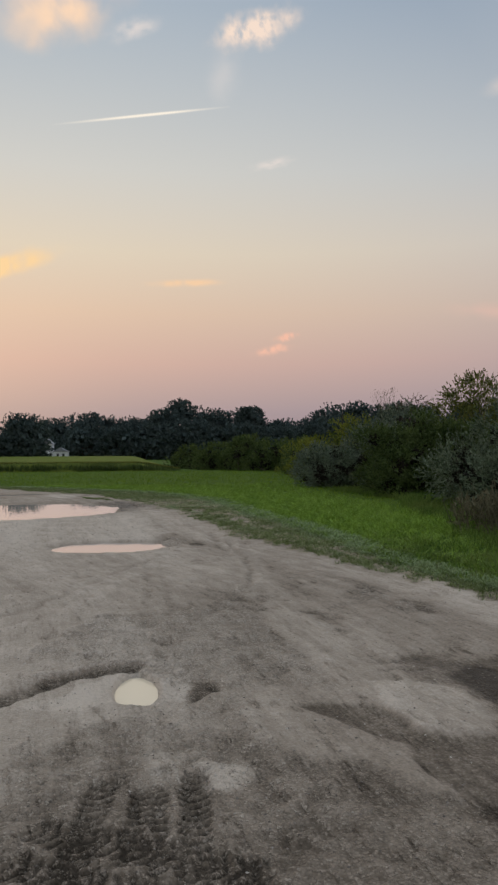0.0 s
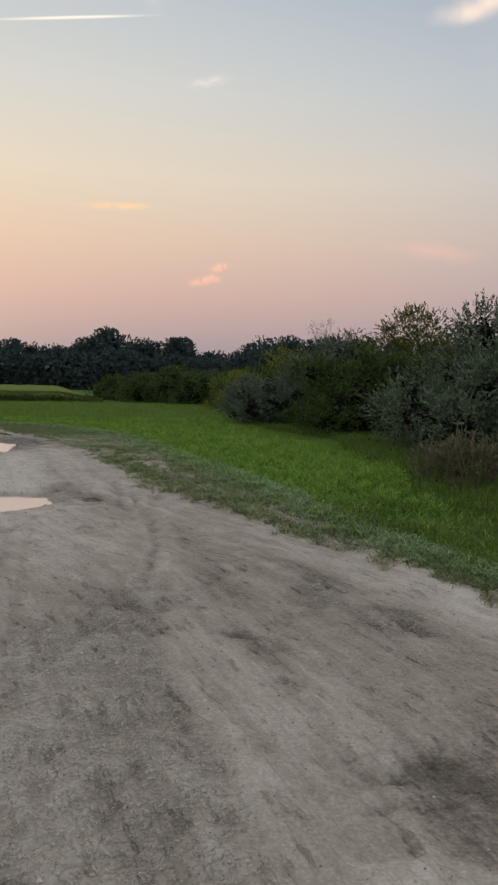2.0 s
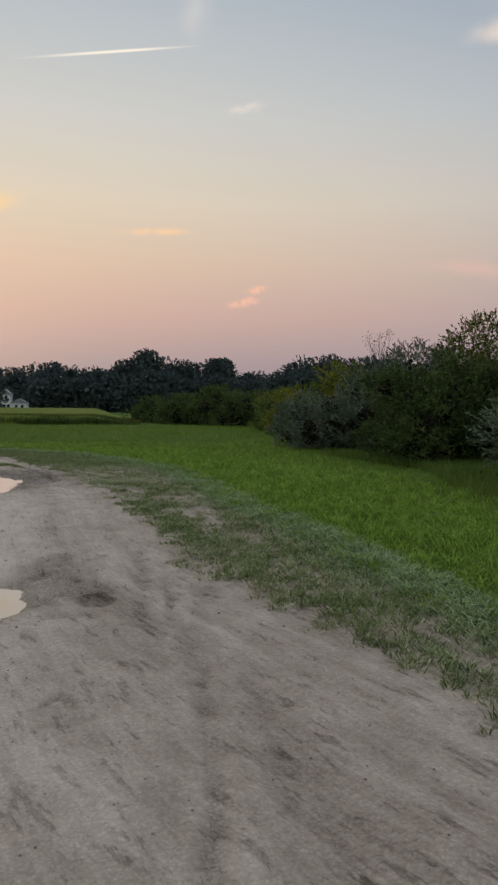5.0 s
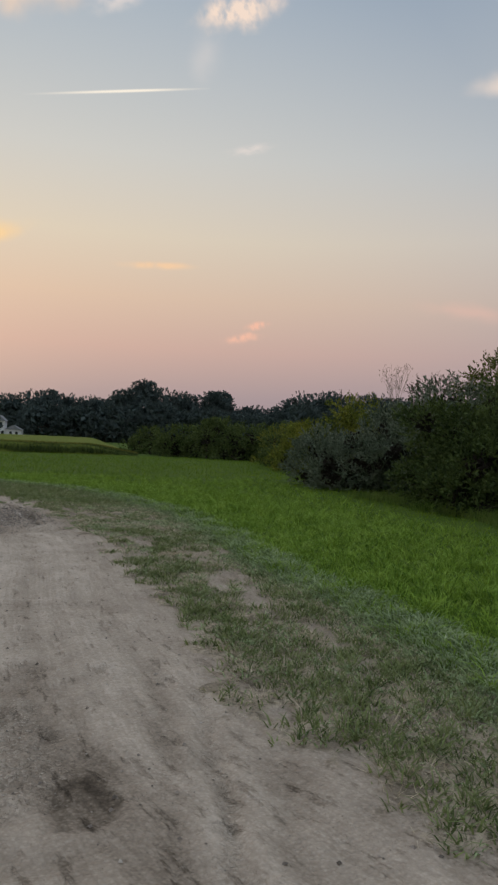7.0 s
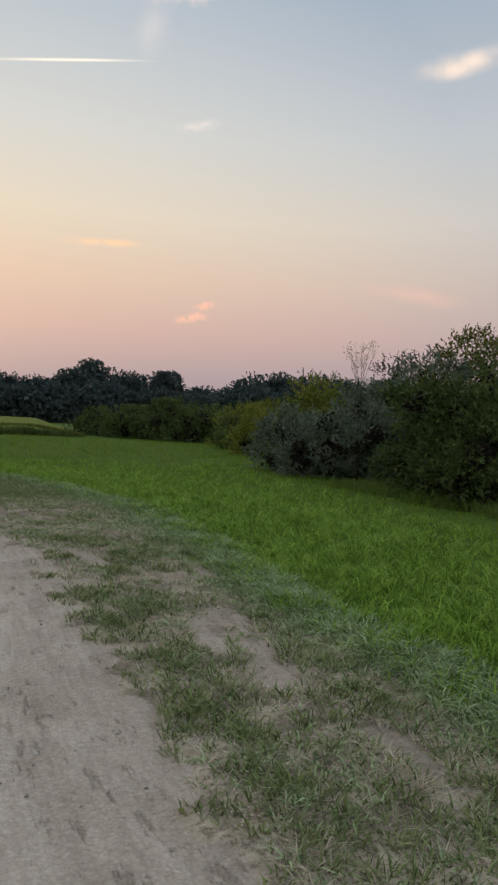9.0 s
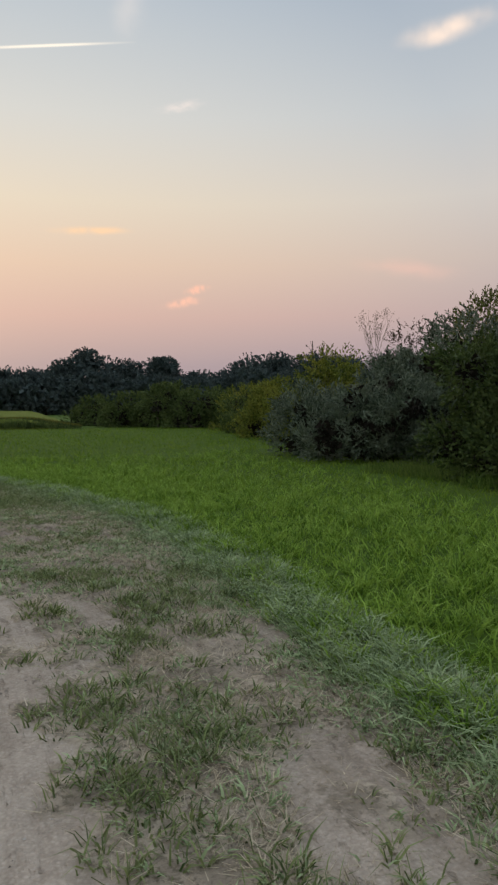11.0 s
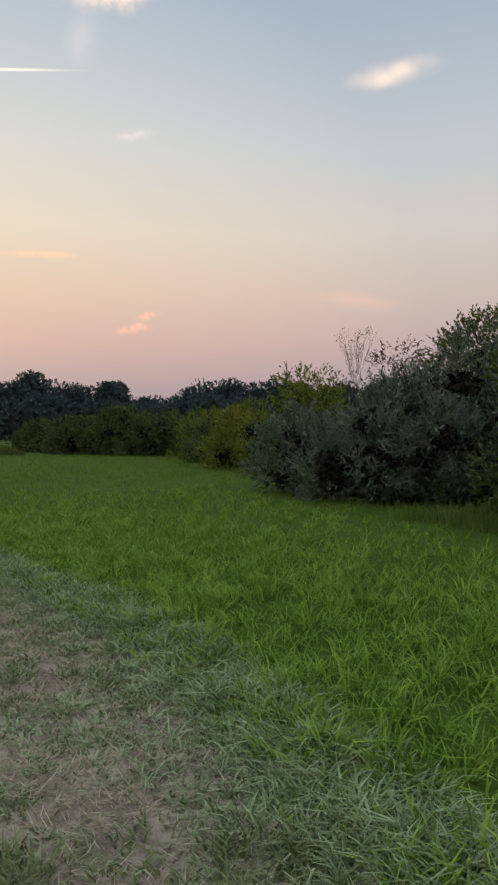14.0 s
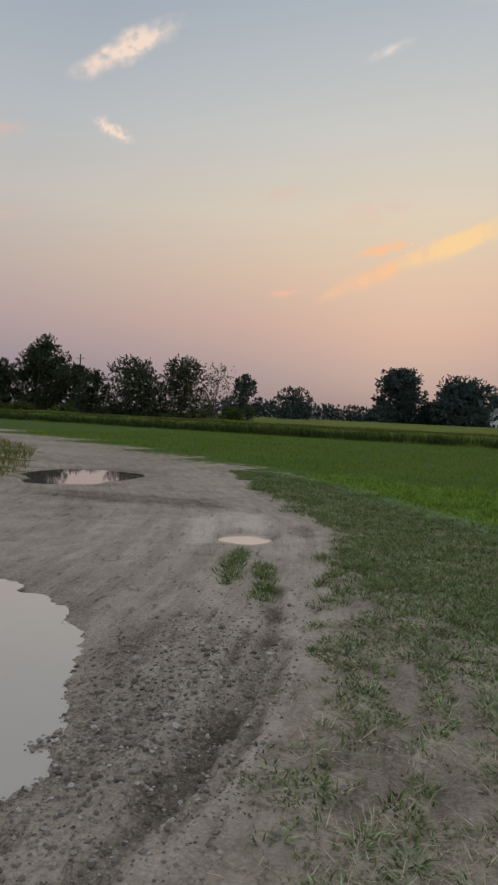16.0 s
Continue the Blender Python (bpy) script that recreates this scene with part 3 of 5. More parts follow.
def distance(x, y, pts, closed=False):
    """How far each x, y lies from a run of points; inside a closed run the distance is negative."""
    d, odd = np.full(x.shape, 1e9), np.zeros(x.shape, bool)
    for (ax, ay), (bx, by) in zip(pts, (*pts[1:], pts[0]) if closed else pts[1:]):
        ux, uy = bx - ax, by - ay
        f = np.clip(((x - ax) * ux + (y - ay) * uy) / max(ux * ux + uy * uy, 1e-9), 0, 1)
        d = np.minimum(d, np.hypot(x - ax - f * ux, y - ay - f * uy))
        if closed and ay != by:
            odd ^= ((ay > y) != (by > y)) & (x < (y - ay) / (by - ay) * ux + ax)
    return np.where(odd, -d, d) if closed else d


MARKS = []


def patch_mark(tone, rough, rise, soft, ragged, *pts):
    """A patch of the lot: how much lighter, rougher and higher it is, its soft rim and how ragged that is."""
    MARKS.append((True, 0.0, tone, rough, rise, soft, ragged, pts))


def line_mark(tone, rough, rise, half, soft, *pts):
    """A rut, ridge or scratch in the lot, of that half width."""
    MARKS.append((False, half, tone, rough, rise, soft, 0.35, pts))


# wet mud in front, with drier tongues of pale sand reaching into it
patch_mark(-0.15, 0.6, -0.02, 0.06, 1.0, (-1.37, 0.24), (-0.93, 0.8), (-0.69, 1.06), (-0.33, 1.15), (-0.11, 0.87), (0.12, 0.87), (0.31, 0.68), (0.43, 0.5), (0.64, 0.41), (0.82, 0.38), (0.96, 0.02), (1.27, -0.15), (1.17, -0.71), (0.92, -1.6), (-1.6, -1.6))
patch_mark(-0.29, 0.1, -0.02, 0.03, 0.4, (0.61, 1.2), (0.76, 1.21), (1.1, 1.09), (1.18, 0.91), (1.21, 0.68), (1.27, 0.59), (1.63, 0.51), (1.83, 0.4), (1.55, 0.0), (1.2, -0.4), (1.03, 0.27), (1.07, 0.54), (0.93, 0.7), (0.78, 0.96), (0.67, 1.08))
patch_mark(-0.24, 0.1, -0.015, 0.06, 0.6, (1.81, 1.62), (1.87, 1.17), (1.69, 0.63), (1.66, 0.52), (1.9, 0.2), (3.0, 1.2), (3.0, 2.1), (2.41, 1.95))
patch_mark(0.2, -0.3, 0.02, 0.03, 0.4, (1.24, 1.52), (1.45, 1.55), (1.39, 0.94), (1.37, 0.67), (1.34, 0.61), (1.22, 0.64), (1.19, 0.82), (1.16, 1.07))
patch_mark(0.14, 0.1, 0.02, 0.03, 0.5, (1.56, 1.48), (1.8, 1.26), (1.68, 0.9), (1.69, 0.65), (1.61, 0.56), (1.39, 0.62), (1.41, 0.93))
# the milky silt round the small puddle, its dark rut and damp rim
patch_mark(0.5, -0.2, -0.01, 0.03, 0.7, (-1.04, 1.44), (-0.79, 1.6), (-0.57, 1.96), (-0.39, 2.12), (-0.15, 1.94), (-0.03, 1.68), (-0.1, 1.47), (-0.25, 1.39), (-0.53, 1.38), (-0.8, 1.33))
patch_mark(-0.40, 0.3, -0.02, 0.03, 0.5, (0.0, 1.79), (0.16, 1.76), (0.13, 1.5), (-0.05, 1.41))
# muddy rut; its tone also holds the dark shadow along the edge
line_mark(-0.55, 0.7, -0.06, 0.09, 0.04, (-1.6, 1.25), (-1.41, 1.43), (-1.24, 1.57), (-1.06, 1.78), (-0.9, 1.98), (-0.71, 2.1), (-0.41, 2.22))
line_mark(0.05, 0.5, 0.03, 0.06, 0.08, (-1.5, 1.6), (-1.1, 2.0), (-0.75, 2.28), (-0.3, 2.34))
# dry pale islands in the mud
patch_mark(0.42, -0.3, 0.012, 0.05, 0.9, (-0.08, 0.5), (0.18, 0.49), (0.13, 0.21), (-0.08, 0.22))
patch_mark(0.26, -0.2, 0.01, 0.06, 0.9, (-0.37, 0.66), (-0.13, 0.65), (-0.17, 0.34), (-0.36, 0.31))
patch_mark(0.26, -0.2, 0.01, 0.10, 0.9, (-1.5, 0.56), (-0.93, 0.57), (-0.91, 0.25), (-1.5, 0.14))
# crumbly ground and packed smooth panels between the wheel lines
patch_mark(0.06, 0.8, 0.0, 0.12, 1.2, (-0.08, 3.93), (0.52, 4.28), (0.8, 4.04), (0.8, 3.29), (0.83, 2.56), (0.93, 2.12), (0.92, 1.44), (-0.15, 1.9), (-1.2, 2.6), (-0.75, 3.94))
patch_mark(-0.15, 0.1, -0.012, 0.03, 0.3, (1.25, 3.79), (1.33, 3.78), (1.44, 3.79), (1.5, 3.6), (1.54, 3.26), (1.54, 3.05), (1.44, 3.11), (1.38, 3.38), (1.3, 3.58))
patch_mark(0.05, 1.0, 0.0, 0.12, 1.2, (2.25, 4.98), (2.48, 4.8), (2.36, 4.04), (1.98, 4.02), (2.07, 4.54))
patch_mark(0.0, 1.0, 0.0, 0.12, 1.2, (2.26, 3.97), (2.71, 3.86), (2.63, 3.35), (2.21, 3.48))
patch_mark(0.06, -0.6, 0.01, 0.12, 0.6, (0.19, 8.4), (0.86, 8.75), (1.0, 8.43), (0.91, 5.81), (0.74, 5.16), (0.56, 4.93), (0.0, 5.05), (-0.4, 7.96))
patch_mark(0.05, -0.5, 0.005, 0.12, 0.5, (0.95, 4.2), (1.2, 4.3), (1.3, 3.0), (1.28, 1.8), (1.0, 1.6), (0.95, 2.4))
# scratches where wheels turned
line_mark(-0.22, 0.0, -0.012, 0.012, 0.02, (1.35, 2.19), (1.33, 2.08), (1.36, 2.0), (1.42, 1.98))
line_mark(-0.22, 0.0, -0.012, 0.012, 0.02, (1.42, 2.13), (1.51, 2.16), (1.67, 2.17), (1.68, 2.07), (1.6, 1.98), (1.5, 1.95))
line_mark(-0.2, 0.4, -0.012, 0.02, 0.03, (1.36, 1.8), (1.5, 1.83), (1.61, 1.76), (1.72, 1.77))
line_mark(-0.3, 0.0, -0.012, 0.02, 0.03, (0.40, 7.15), (0.54, 7.25), (0.62, 7.12))
line_mark(-0.22, 0.0, -0.01, 0.02, 0.03, (0.47, 6.94), (0.70, 6.96))
# wheel lines
line_mark(0.03, 0.3, -0.015, 0.07, 0.05, (1.26, 9.31), (1.12, 7.7), (1.24, 6.98))
line_mark(0.04, 0.4, -0.01, 0.06, 0.07, (1.26, 6.98), (1.12, 5.83), (1.01, 5.23), (0.81, 4.68), (0.6, 4.1))
line_mark(-0.09, 0.2, -0.015, 0.12, 0.12, (1.59, 9.24), (1.54, 6.7), (1.56, 5.43), (1.51, 4.53), (1.48, 3.4))
line_mark(0.08, -0.3, 0.012, 0.10, 0.12, (1.6, 8.2), (1.78, 6.76), (2.02, 5.39), (2.14, 4.66))
line_mark(0.06, -0.2, 0.012, 0.07, 0.10, (1.3, 6.4), (1.23, 5.56), (1.08, 4.62))
line_mark(-0.10, 0.3, -0.015, 0.05, 0.08, (1.12, 10.6), (1.12, 9.97), (1.08, 9.06), (1.04, 8.3))
line_mark(0.02, 0.5, -0.015, 0.05, 0.06, (1.36, 10.2), (1.33, 9.58), (1.28, 8.95), (1.22, 8.3))
line_mark(0.10, -0.3, 0.015, 0.05, 0.06, (1.44, 10.2), (1.42, 9.64), (1.41, 8.93), (1.35, 8.3))
line_mark(0.08, -0.2, 0.01, 0.05, 0.07, (1.26, 9.95), (1.22, 9.04), (1.16, 8.47))
# sweeping tyre arcs
line_mark(-0.1, 0.2, -0.02, 0.05, 0.05, (-1.87, 3.89), (-1.42, 4.41), (-1.09, 5.25), (-0.66, 6.33), (-0.14, 7.47))
line_mark(0.08, -0.2, 0.012, 0.07, 0.06, (-1.76, 3.35), (-1.19, 3.87), (-0.69, 5.17), (-0.20, 6.70))
line_mark(-0.09, 0.1, -0.015, 0.04, 0.04, (-0.05, 7.75), (-0.02, 4.87), (-0.07, 3.32), (-0.21, 2.45))
line_mark(-0.08, 0.1, -0.012, 0.04, 0.04, (-0.22, 7.78), (-0.23, 4.92), (-0.33, 3.17))
line_mark(-0.05, 0.0, -0.012, 0.035, 0.04, (1.27, 9.62), (1.31, 7.46), (0.92, 5.39), (0.44, 4.05), (0.00, 2.91))
line_mark(0.08, -0.2, 0.01, 0.05, 0.05, (1.60, 8.74), (1.38, 6.14), (0.85, 4.39))
line_mark(-0.12, 0.4, -0.012, 0.03, 0.03, (1.29, 3.75), (1.57, 3.57), (1.66, 2.98))
line_mark(-0.12, 0.2, -0.012, 0.02, 0.025, (1.37, 2.15), (1.53, 1.97), (1.78, 2.07), (1.93, 2.20))
line_mark(-0.1, 0.1, -0.014, 0.03, 0.03, (0.38, 1.91), (0.53, 2.23), (0.79, 2.41), (0.94, 2.15))
line_mark(-0.09, 0.1, -0.012, 0.03, 0.03, (1.43, 2.99), (1.46, 2.41), (1.45, 1.91), (1.41, 1.58))
line_mark(0.08, -0.2, 0.012, 0.03, 0.03, (1.52, 3.00), (1.54, 2.39), (1.53, 1.93), (1.49, 1.56))
line_mark(-0.08, 0.1, -0.012, 0.03, 0.03, (1.79, 2.90), (1.79, 2.39), (1.75, 1.84))
line_mark(-0.08, 0.1, -0.012, 0.03, 0.03, (1.18, 4.34), (1.19, 3.61), (1.13, 3.02))
line_mark(0.08, -0.2, 0.012, 0.04, 0.03, (1.41, 5.03), (1.49, 4.17), (1.54, 3.50))
line_mark(-0.1, 0.1, -0.015, 0.03, 0.03, (1.51, 3.70), (1.54, 3.26), (1.52, 2.85))
line_mark(0.1, -0.2, 0.012, 0.035, 0.04, (1.24, 9.17), (1.13, 6.34), (0.80, 4.83))
line_mark(-0.05, 0.2, -0.01, 0.04, 0.04, (1.40, 8.24), (1.13, 5.76), (0.70, 4.43), (0.50, 4.00))
# damp spots farther on
patch_mark(-0.10, 0.2, -0.01, 0.12, 0.6, (0.41, 10.19), (0.7, 9.5), (0.98, 9.2), (0.9, 8.95), (0.6, 9.2))
patch_mark(-0.27, 0.0, -0.012, 0.025, 0.2, (0.57, 8.97), (0.59, 9.14), (0.66, 9.24), (0.78, 9.23), (0.87, 9.05), (0.85, 8.91), (0.76, 8.81), (0.64, 8.83))
patch_mark(-0.08, 0.0, 0.0, 0.08, 0.5, (0.62, 9.23), (0.62, 9.61), (0.81, 9.65), (0.84, 9.19))
patch_mark(-0.24, 0.3, -0.015, 0.10, 0.6, (0.0, 10.3), (0.23, 10.5), (0.40, 10.74), (0.49, 10.63), (0.44, 10.21), (0.36, 9.91), (0.1, 9.73))
patch_mark(0.02, 1.0, 0.0, 0.12, 1.0, (0.1, 9.86), (0.46, 10.04), (0.6, 9.49), (0.6, 9.13), (0.43, 8.95), (0.2, 8.93))
# round the big puddle
patch_mark(0.30, -0.2, 0.0, 0.15, 0.7, (-3.22, 23.18), (-3.57, 23.99), (-3.59, 24.82), (-3.08, 25.05), (-2.65, 24.27), (-2.4, 23.7), (-2.3, 22.88), (-2.73, 22.48))
line_mark(-0.36, 0.3, -0.05, 0.06, 0.035, (-0.1, 17.6), (-0.2, 18.17), (-0.21, 18.49), (-0.28, 18.83), (-0.42, 19.38), (-0.59, 19.91), (-0.79, 20.52), (-1.2, 21.5))
line_mark(-0.3, 0.2, -0.03, 0.035, 0.025, (-0.30, 18.4), (-0.36, 18.79), (-0.48, 19.22), (-0.66, 19.71), (-0.9, 20.4))
line_mark(-0.3, 0.2, -0.03, 0.028, 0.02, (-0.08, 18.3), (-0.15, 18.79), (-0.27, 19.3), (-0.44, 19.91), (-0.6, 20.4))
patch_mark(0.10, 0.2, 0.0, 0.2, 0.8, (-0.3, 17.6), (-0.35, 18.9), (-0.8, 20.2), (-1.2, 20.9), (-1.9, 20.4), (-1.2, 19.2), (-0.8, 18.2), (-0.8, 17.4))
line_mark(-0.22, 0.3, -0.02, 0.12, 0.15, (-1.34, 19.6), (-1.42, 20.2), (-1.47, 20.4))
line_mark(0.20, -0.4, 0.015, 0.07, 0.10, (-0.05, 18.2), (-0.14, 18.88), (-0.26, 19.47), (-0.34, 20.1))


def covers(x, y):
    """Gravel, worn turf, damp and track layers and the height of the ground at x, y (arrays)."""
    gx, tx, lx = np.interp(y, GRAVEL_Y, GRAVEL_X), np.interp(y, TURF_Y, TURF_X), np.interp(y, LEFT_Y, LEFT_X)
    lump = fractal(x * 1.3, y * 1.3, 3) - 0.5
    fine = fractal(x * 5, y * 5, 9, 3) - 0.5
    wob = lump * 0.7 + fine * 0.35
    slope = np.clip(np.abs(np.gradient(np.array(GRAVEL_X), np.array(GRAVEL_Y))), 0, 3)
    lean = 1 / np.sqrt(1 + np.interp(y, GRAVEL_Y, slope) ** 2)
    d_right, d_left = (gx - x) * lean + wob * 0.7, (x - lx) * lean + wob * 0.9
    gravel = smooth(np.minimum(d_right, d_left) + fine * 0.3, -0.12, 0.12)
    turf = smooth((x - tx) * lean + wob * 0.5, -0.25, 0.3) + smooth((lx - x) * lean + wob * 0.9, 0.3, 1.2)
    worn = np.clip(1 - turf, 0, 1)
    # bare sandy streaks in the worn margin
    bare = np.zeros_like(x)
    for half, *pts in BARE:
        bare = np.maximum(bare, 1 - smooth(distance(x + wob * 0.3, y + fine * 0.5, pts), half * 0.3, half * 1.6))
    bare = bare * smooth(fractal(x * 3.1, y * 2.2, 411, 3), 0.28, 0.46)
    patch = smooth(fractal(x * 2.4 + 30, y * 1.5, 21), 0.56, 0.74) * (1 - smooth(x - gx, 0.4, 1.6)) * smooth(y, 9.5, 11.8) * (1 - smooth(y, 22, 30))
    gravel = np.maximum(gravel, np.maximum(bare * 0.72, patch * (0.8 + 0.2 * smooth(y, 11, 12.5))) * worn)
    # damp and puddles
    damp, dip = np.zeros_like(x), np.zeros_like(x)
    for q in DAMP:
        damp = np.maximum(damp, 1 - smooth(oval(x + wob * 0.5 * min(q[2] * 2, 1), y + (fine * 0.5 + lump * 0.4) * min(q[3] * 2, 1), *q), 0.6, 1.25))
    for q in PUDDLES:
        r = oval(x + wob * 0.32 * max(min(q[2], 1), 0.22), y + wob * 0.32 * max(min(q[3], 1), 0.4), *q)
        dip = np.maximum(dip, 1 - smooth(r, 0.72, 1.28))
        damp = np.maximum(damp, (1 - smooth(r, 0.95, 1.3)) * (0.7 if q[2] > 0.2 else 0.1))
    # wheel tracks run along the edge of the lot
    u = (gx - x) * lean + 0.12 * np.sin(y * 0.35)
    streak = fractal(u * 2.6 + 11, y * 0.10, 5, 3) - 0.5
    thread = fractal(u * 9, y * 0.2, 41, 2) - 0.5
    blotch = fractal(x * 0.55, y * 0.4, 61, 3) - 0.5
    churn = smooth(fractal(u * 1.1 + 5, y * 0.4, 201, 3), 0.52, 0.68) * smooth(gx - x, 0.2, 0.7) * np.maximum(0.6 * (1 - smooth(y, 4.2, 6.0)), 0.5 * smooth(y, 16.5, 18))
    tone = 0.62 + 0.13 * smooth(y, 7.5, 10.5) * (1 - smooth(y, 16, 18)) + streak * 0.28 + thread * 0.14 + blotch * 0.2 + lump * 0.12 - damp * 0.3 + 0.15 * (1 - smooth(x, -0.4, 0.9)) * smooth(y, -0.5, 1.5) * (1 - smooth(y, 14, 17)) - 0.07 * smooth(x, 1.0, 2.0) * (1 - smooth(y, 1.2, 3.0)) - 0.18 * smooth(x - gx, 0.0, 0.35)
    tone = tone + (0.20 * (1 - smooth(gx - x + lump * 0.4, 0.25, 0.7)) - 0.12 * smooth(gx - x, 0.5, 0.9) * (1 - smooth(gx - x, 1.2, 2.6))) * (1 - smooth(y, 4.5, 7.5))
    rise = np.zeros_like(x)
    for closed, half, up, rough, lift, soft, ragged, pts in MARKS:
        px, py = np.array(pts).T
        near = np.flatnonzero((x > px.min() - 0.5) & (x < px.max() + 0.5) & (y > py.min() - 0.5) & (y < py.max() + 0.5))
        if len(near) == 0:
            continue
        shift = ragged * (fine[near] * 0.22 + lump[near] * 0.1)
        d = distance(x[near] + shift, y[near] - shift * 0.7, pts, closed)
        m = 1 - smooth(d, half - soft, half + soft)
        if not closed:
            m = m * np.clip(0.75 + 1.5 * (fractal(x[near] * 4, y[near] * 4, 301, 2) - 0.35), 0.4, 1)
        tone[near] += up * m
        churn[near] = np.clip(churn[near] + rough * m, 0, 1)
        rise[near] += lift * m
    # tread bars pressed into the mud
    tread = np.zeros_like(x)
    for ax, ay, bx, by, half in ((-0.10, 0.42, -0.20, -0.5, 0.075), (-0.55, 0.4, -0.68, -0.4, 0.08), (-0.36, 0.3, -0.44, -0.3, 0.055), (-0.28, 0.3, -0.33, -0.4, 0.04), (-0.85, 0.05, 0.1, -0.46, 0.10), (-0.9, -0.2, -0.1, -0.66, 0.09)):
        span = math.hypot(bx - ax, by - ay)
        along = ((x - ax) * (bx - ax) + (y - ay) * (by - ay)) / span
        across = ((x - ax) * (by - ay) - (y - ay) * (bx - ax)) / span
        inside = (1 - smooth(np.abs(across + fine * 0.04), half * 0.85, half * 1.05)) * smooth(along, -0.06, 0.06) * (1 - smooth(along, span - 0.06, span + 0.06))
        tread = np.maximum(tread, inside * (0.35 + 0.65 * smooth(np.sin((along + np.abs(across) * 0.5) * 105 + fine * 0.8), -0.2, 0.4)))
    clod = (fractal(x * 13, y * 13, 131, 2) - 0.5) * (1 - 0.8 * smooth(tread, 0.1, 0.3))
    tone = tone - tread * 0.36 + fine * (0.08 + 0.1 * churn) + clod * (0.05 + 0.22 * churn) + 0.04 * churn
    near = np.clip(1 - np.hypot(x, y - 12) / 60, 0, 1)
    z = (lump * 0.05 + fine * 0.03 + rise * gravel + clod * (0.045 * churn * gravel + 0.006 * gravel + 0.022 * worn * (1 - gravel)) + ((-streak) * 0.03 + thread * 0.02 - tread * 0.034) * gravel) * near + 0.02 * worn * (1 - gravel) * near + 0.035 * (1 - worn) * near
    z = z * (1 - dip * 0.8) - dip * 0.12
    return gravel, worn, damp * gravel, np.clip(tone, 0, 1), z, u, churn * gravel


def spread(fine0, fine1, step, far):
    """Coordinates: even between fine0 and fine1, then growing outwards to far."""
    out, s = list(np.arange(fine0, fine1 + step / 2, step)), step
    a = fine1
    while a < far:
        s *= 1.22
        a += s
        out.append(a)
    s, a = step, fine0
    while a > -far:
        s *= 1.22
        a -= s
        out.insert(0, a)
    return np.array(out)


gxs, gys = spread(-3.4, 4.2, 0.07, 3200), spread(11.5, 24.5, 0.058, 3200)
gxs = np.concatenate([gxs[gxs < -1.45], np.arange(-1.42, -0.96, 0.03), np.arange(-0.95, 0.22, 0.02), np.arange(0.23, 3.1, 0.03), gxs[gxs > 3.13]])
gys = np.concatenate([np.flip(-1.2 - np.cumsum(0.05 * 1.25 ** np.arange(44))), np.arange(-1.2, -0.62, 0.045), np.arange(-0.6, 0.85, 0.016), np.arange(0.87, 5.0, 0.028), np.arange(5.03, 11.46, 0.042), gys[gys > 11.49]])
GX, GY = np.meshgrid(gxs, gys)
flat_x, flat_y = GX.ravel(), GY.ravel()
c_gravel, c_worn, c_damp, c_tone, c_z, c_lane, c_churn = covers(flat_x, flat_y)
nx, ny = len(gxs), len(gys)
ids = np.arange(nx * ny).reshape(ny, nx)
quads = np.stack([ids[:-1, :-1], ids[:-1, 1:], ids[1:, 1:], ids[1:, :-1]], -1).reshape(-1, 4)
ground = mesh_object("ground", np.stack([flat_x, flat_y, c_z], 1), quads, MAT_GROUND, None, True)
layer = ground.data.color_attributes.new("cover", "FLOAT_COLOR", "POINT")
layer.data.foreach_set("color", np.stack([c_gravel, c_worn, c_damp, c_churn], 1).astype(np.float32).ravel())
layer = ground.data.attributes.new("tone", "FLOAT", "POINT")
layer.data.foreach_set("value", c_tone.astype(np.float32))
layer = ground.data.attributes.new("lane", "FLOAT_VECTOR", "POINT")
layer.data.foreach_set("vector", np.stack([c_lane, flat_y * 0.06, np.zeros_like(flat_y)], 1).astype(np.float32).ravel())
tagged(ground, "pale rutted gravel lot with worn verge and mown green field", "ground", kind="structure")

# small puddle: the bright cream sky reflection is put into its base colour
MAT_SKY_TINTED = water_material("sky_tinted_water", (0.82, 0.69, 0.50, 1))
MAT_POOL = water_material("clear_water", (0.10, 0.085, 0.07, 1))
for cx, cy, rx, ry, turn in PUDDLES:
    a = np.linspace(0, 2 * math.pi, 48, endpoint=False)
    c, s = math.cos(radians(turn)), math.sin(radians(turn))
    u, v = np.cos(a) * rx * 1.18, np.sin(a) * ry * 1.18
    ring = np.stack([cx + u * c - v * s, cy + u * s + v * c, np.full(48, WATER_Z)], 1)
    verts = np.vstack([ring, [(cx, cy, WATER_Z)]])
    faces = [(i, (i + 1) % 48, 48) for i in range(48)]
    tagged(mesh_object("puddle", verts, faces, MAT_SKY_TINTED if rx < 0.2 else MAT_POOL if cy > 25 else MAT_WATER), "still muddy rain puddle in the gravel reflecting the sky", "puddle", "puddles in the lot", "structure")


def height_at(x, y):
    return covers(np.asarray(x, float), np.asarray(y, float))[4]


# ---- grass ----


def tufted(x, y, each, radius):
    """Each place becomes a tuft: its blades' places and the way that they lean."""
    n = len(x)
    a = rng.uniform(0, 2 * math.pi, n * each)
    r = radius * np.sqrt(rng.random(n * each)) * np.repeat(rng.uniform(0.4, 1.3, n), each)
    return np.repeat(x, each) + np.cos(a) * r, np.repeat(y, each) + np.sin(a) * r, a + rng.normal(size=n * each) * 0.5


